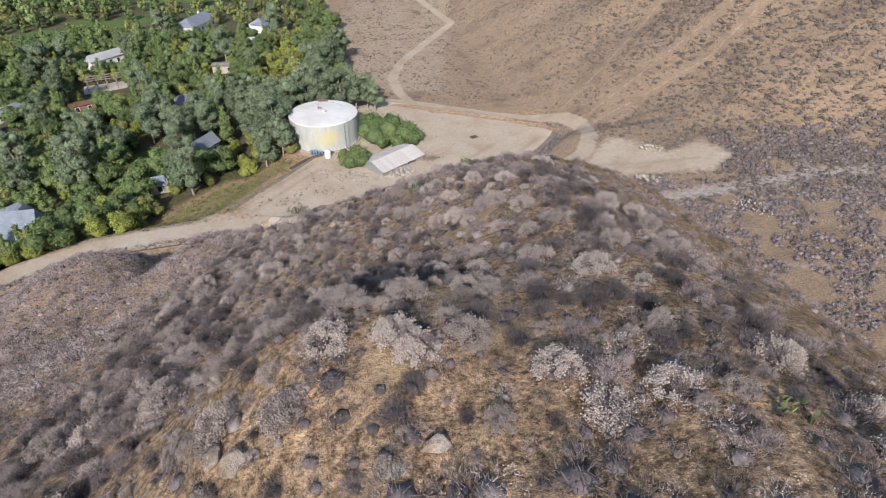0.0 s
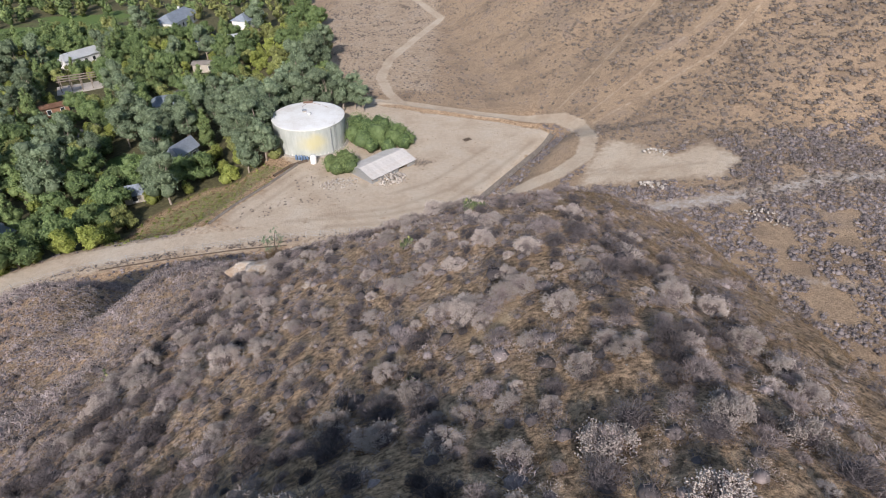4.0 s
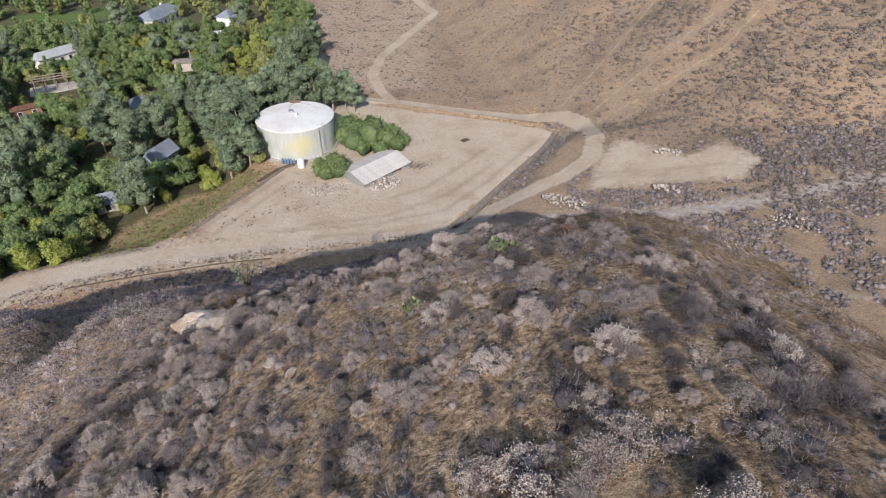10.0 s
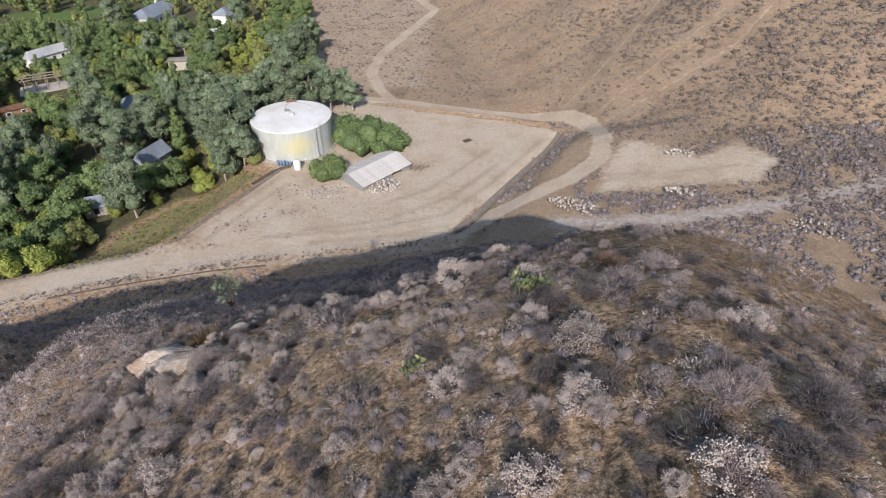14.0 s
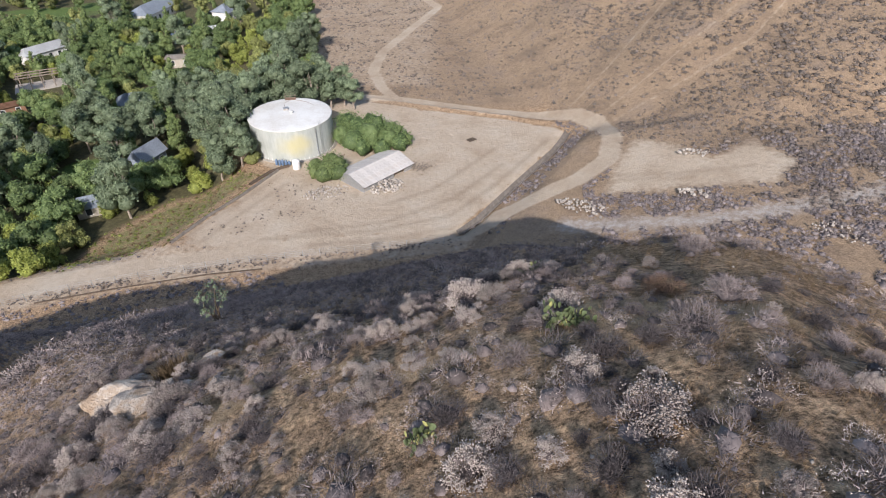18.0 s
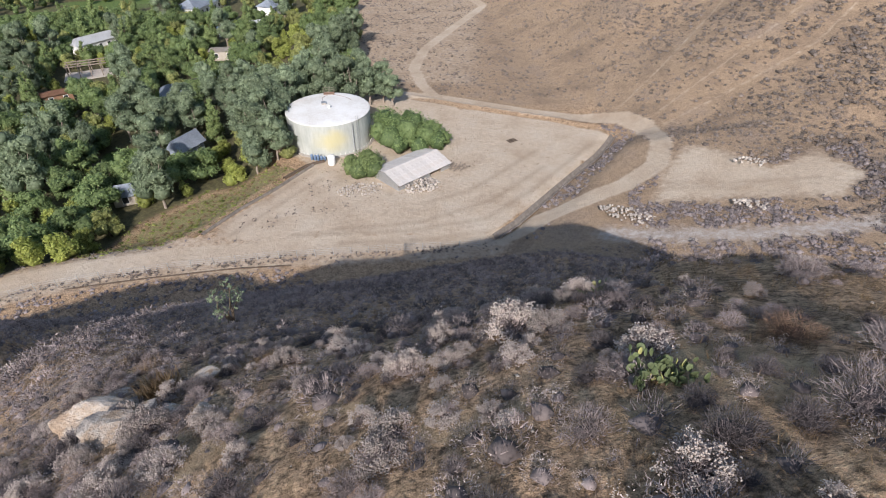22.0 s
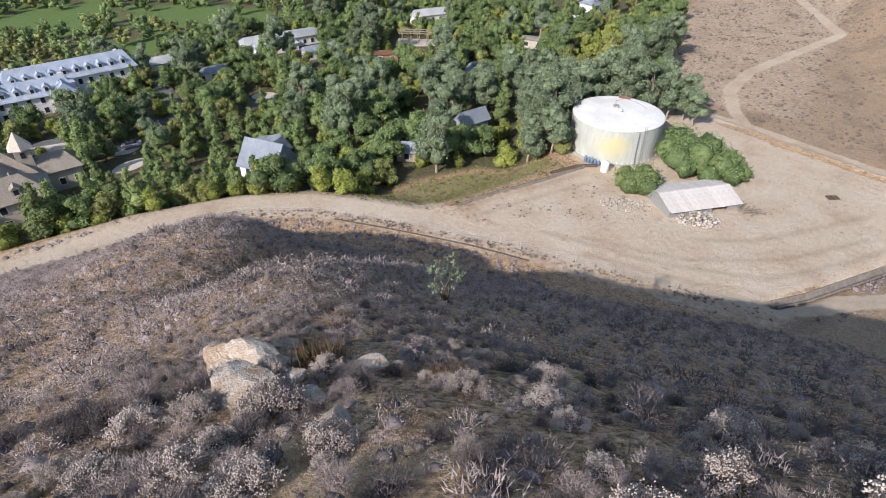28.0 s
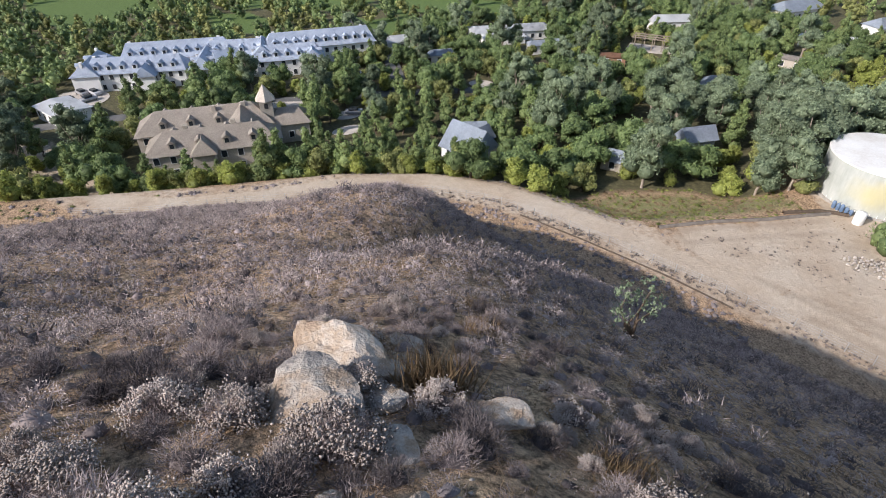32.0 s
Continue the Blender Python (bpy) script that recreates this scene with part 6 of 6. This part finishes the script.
# the white buildings with blue-grey roofs: two long groups
for label, x, y, turn, ranges in (("long white building with blue-grey mansard roofs and many dormers", -153.5, -78, 66,
                                   ((-6, -4, 0, 26, 8, 5.2, 3.4, 2, 7), (3, 5, 4, 30, 8.5, 6.2, 3.8, 2, 9), (-19, -1, 90, 16, 7, 5.0, 3.2, 2, 2), (12, -3, 90, 13, 7, 5.4, 3.4, 1, 2), (-3, -8, 90, 6, 5, 4.8, 2.8, 0, 0), (20, 4, 0, 16, 8, 6.0, 3.6, 1.5, 4))),
                                  ("white hotel wing with blue-grey roofs and rows of dormers", -139, -42, 71,
                                   ((-4, -3, 0, 18, 8, 5.2, 3.4, 1.5, 5), (6, 4, 3, 32, 8.5, 6.4, 3.8, 2, 10), (-11, 1, 90, 12, 7, 5.6, 3.4, 1, 2), (3, -5, 90, 8, 6, 5.0, 3.0, 1, 1), (-21, -4, 20, 6, 5, 5.6, 3.0, 0, 0)))):
    h = house_at("hotel", label, x, y, turn)
    for k, (px, py, tn, ln, wd, hi_, rs_, hp, dm) in enumerate(ranges):
        wing(h, px, py, tn, ln, wd, hi_, rs_, GW, GS, hp, dm, max(1, int(ln / 2.6)), ((ln * 0.4, 0.4), (-ln * 0.42, 0.3)) if ln > 15 else (), 0, 2)

low = house_at("long_building", "long low white building with a pale flat roof", -127, 28, 67)
wing(low, 0, 0, 0, 27, 9, 3.6, 1.2, GW, M["roof_flat"], 2.0, 0, 10)
wing(low, -4, -6, 0, 14, 5, 3.0, 0.9, GW, M["roof_flat"], 1.0, 0, 4)
blue = house_at("house", "blue-grey house with a steep gabled shingle roof and a dormer", -57.2, -38.6, 12)
wing(blue, 0, 0, 0, 8.2, 7.6, 2.6, 4.6, M["wall_white"], M["shingle_pale"], 0.0, 0, 2)
wing(blue, -1.0, 3.6, 90, 6.0, 3.6, 2.6, 2.4, M["shingle_dark"], M["shingle_dark"], 0.0, 0, 1)
for label, x, y, turn, ln, wd, hi_, rs_, hp, roof, wall in (
        ("small house with a pale blue-grey hipped roof among trees", -36, -19.4, 25, 4.2, 3.6, 2.4, 1.7, 1.2, M["shingle_pale"], M["wall_tan"]), ("pale grey gabled cottage among the trees", -31.6, -1.6, 70, 6.2, 3.6, 3.4, 2.4, 0.0, M["shingle_pale"], M["shingle_dark"]),
        ("house with a pale blue-grey hipped roof among trees", -49.8, 31.6, 20, 7.5, 6.0, 3.0, 2.0, 2.6, M["shingle_pale"], GW), ("house with a blue metal roof among trees", -59.5, 92, 10, 5.6, 4.0, 3.4, 1.0, 0.6, M["blue_paint"], GW),
        ("pale roofed house beside the blue roof", -50.5, 95, 25, 7, 4, 3.2, 1.2, 1.0, M["roof_flat"], GW), ("long pale roofed house in the far trees", -52, 123, 75, 14, 7, 3.6, 2.4, 3.0, M["shingle_pale"], GW),
        ("flat tan roofed building in the trees", -50.5, 66, 10, 7.5, 4, 3.2, 0.4, 0.2, M["paving"], MT), ("row house with a pale roof near the golf course", -101, 79, 60, 15, 6, 3.4, 1.8, 2.0, M["roof_flat"], GW),
        ("grey roofed house near the golf course", -95, 92, 40, 10, 6, 3.4, 2.0, 2.0, M["shingle_pale"], GW), ("low red-brown roofed house in the trees", -83.5, 31.5, 40, 7, 3.4, 3.0, 0.8, 0.3, M["wall_brown"], M["wall_brown"]),
        ("wide grey roofed house in the far trees", -84, 126, 80, 20, 9, 3.8, 2.8, 3.5, M["shingle_pale"], GW), ("white flat-roofed building by the car park", -135, -106, 20, 12, 8, 3.5, 0.6, 0.3, M["roof_flat"], GW),
        ("row of pale roofed cottages", -139, -8, 75, 15, 5, 3.2, 1.6, 1.5, M["roof_flat"], GW), ("long pale roofed stable in the trees", -106, 26, 70, 12, 4, 3.0, 1.2, 0.8, M["shingle_pale"], GW), ("pale roofed house in the trees", -118, -7, 70, 9, 4, 3.0, 1.2, 0.8, M["shingle_pale"], GW),
        ("pale blue roofed house at the edge of the trees", -63, -33, 60, 5, 4, 2.8, 2.0, 0.5, M["shingle_pale"], GW)):
    h = house_at("house", label, x, y, turn)
    wing(h, 0, 0, 0, ln, wd, hi_, rs_, wall, roof, hp, 0, max(1, int(ln / 2.8)), ((ln * 0.2, 0.5),) if rs_ > 2.6 else ())

# a timber frame going up among the trees
frame_ = thing("timber_frame", "weathered timber building frame under construction", "building frame", pose(-87, 53, float(land(-87, 53)), 0, 0, 30))
for k in range(5):
    for y in (-2.5, 2.5):
        part("post", (block(0.25, 0.25, 3.4, 0.0), M["wood"]), frame_, m=pose(-6 + 3 * k, y, 0))
    part("rafter", (block(0.2, 6.4, 0.25, 0.0), M["wood"]), frame_, m=pose(-6 + 3 * k, 0, 3.4))
for y in (-2.5, 0, 2.5):
    part("beam", (block(13, 0.25, 0.25, 0.0), M["wood"]), frame_, m=pose(0, y, 3.66))
part("slab", (block(15, 8, 0.25, 0.0), M["paving"]), frame_, "pale concrete slab")

# streets, yards and the pond
for k, s in enumerate(STREETS):
    tagged(new("street", fast_mesh("street", *ribbon(s, [(-2.2, 0.05), (0, 0.09), (2.2, 0.05)], 4.0, 0.06), M["asphalt"] if k < 2 else M["paving"])), "narrow grey asphalt street between the trees", "road", kind="structure")
for x, y, rx, ry, turn in ((-94, -48.5, 3.0, 3.6, 0), (-85, -52.5, 2.5, 4, 0), (-93, -9, 3.6, 3.0, 20), (-150, -102, 9, 7, 20), (-75, -78, 1.6, 6, 70)):
    a = np.linspace(0, 2 * math.pi, 20, endpoint=False)
    c, s_ = math.cos(radians(turn)), math.sin(radians(turn))
    P = [(x + rx * math.cos(t) * c - ry * math.sin(t) * s_, y + rx * math.cos(t) * s_ + ry * math.sin(t) * c) for t in a]
    V = np.array([(px, py, float(land(px, py)) + 0.12) for px, py in P] + [(x, y, float(land(x, y)) + 0.14)])
    F = np.array([(i, (i + 1) % 20, 20) for i in range(20)])
    tagged(new("courtyard", fast_mesh("courtyard", V, F, M["paving"])), "pale paved yard between the trees", "yard", kind="structure")
a = np.linspace(0, 2 * math.pi, 40, endpoint=False)
V = np.stack([-238 + (26 + 5 * np.sin(3 * a)) * np.cos(a), 68 + (12 + 3 * np.sin(2 * a + 1)) * np.sin(a), np.full(40, float(land(-225, 62)) + 0.5)], -1)
V = np.concatenate([V, [[-238, 68, V[0, 2]]]])
tagged(new("water", fast_mesh("water", V, np.array([(i, (i + 1) % 40, 40) for i in range(40)]), M["water"])), "blue pond on the golf course", "pond", kind="structure")


def car(x, y, turn):
    c = thing("car", "pale parked car in the yard between the trees", "car", pose(x, y, float(land(x, y)) + 0.15, 0, 0, turn), "parked cars")
    part("body", (block(4.3, 1.8, 0.75, 0.15, Matrix.Translation((0, 0, 0.3))), M["car_paint"]), c)
    part("cabin", (block(2.3, 1.6, 0.6, 0.2, Matrix.Translation((-0.1, 0, 1.0))), M["glass"]), c)
    for px in (-1.35, 1.35):
        for py in (-0.85, 0.85):
            part("wheel", fast_mesh("wheel", *tube([(px, py - 0.1, 0.32), (px, py + 0.1, 0.32)], 0.32, 10), M["rubber"]), c)


for x, y, t_ in ((-151, -98, 20), (-153, -101, 20), (-148, -104, 22), (-93.5, -47, 60), (-120, -30, 70), (-146, -100, 110)):
    car(x, y, t_)
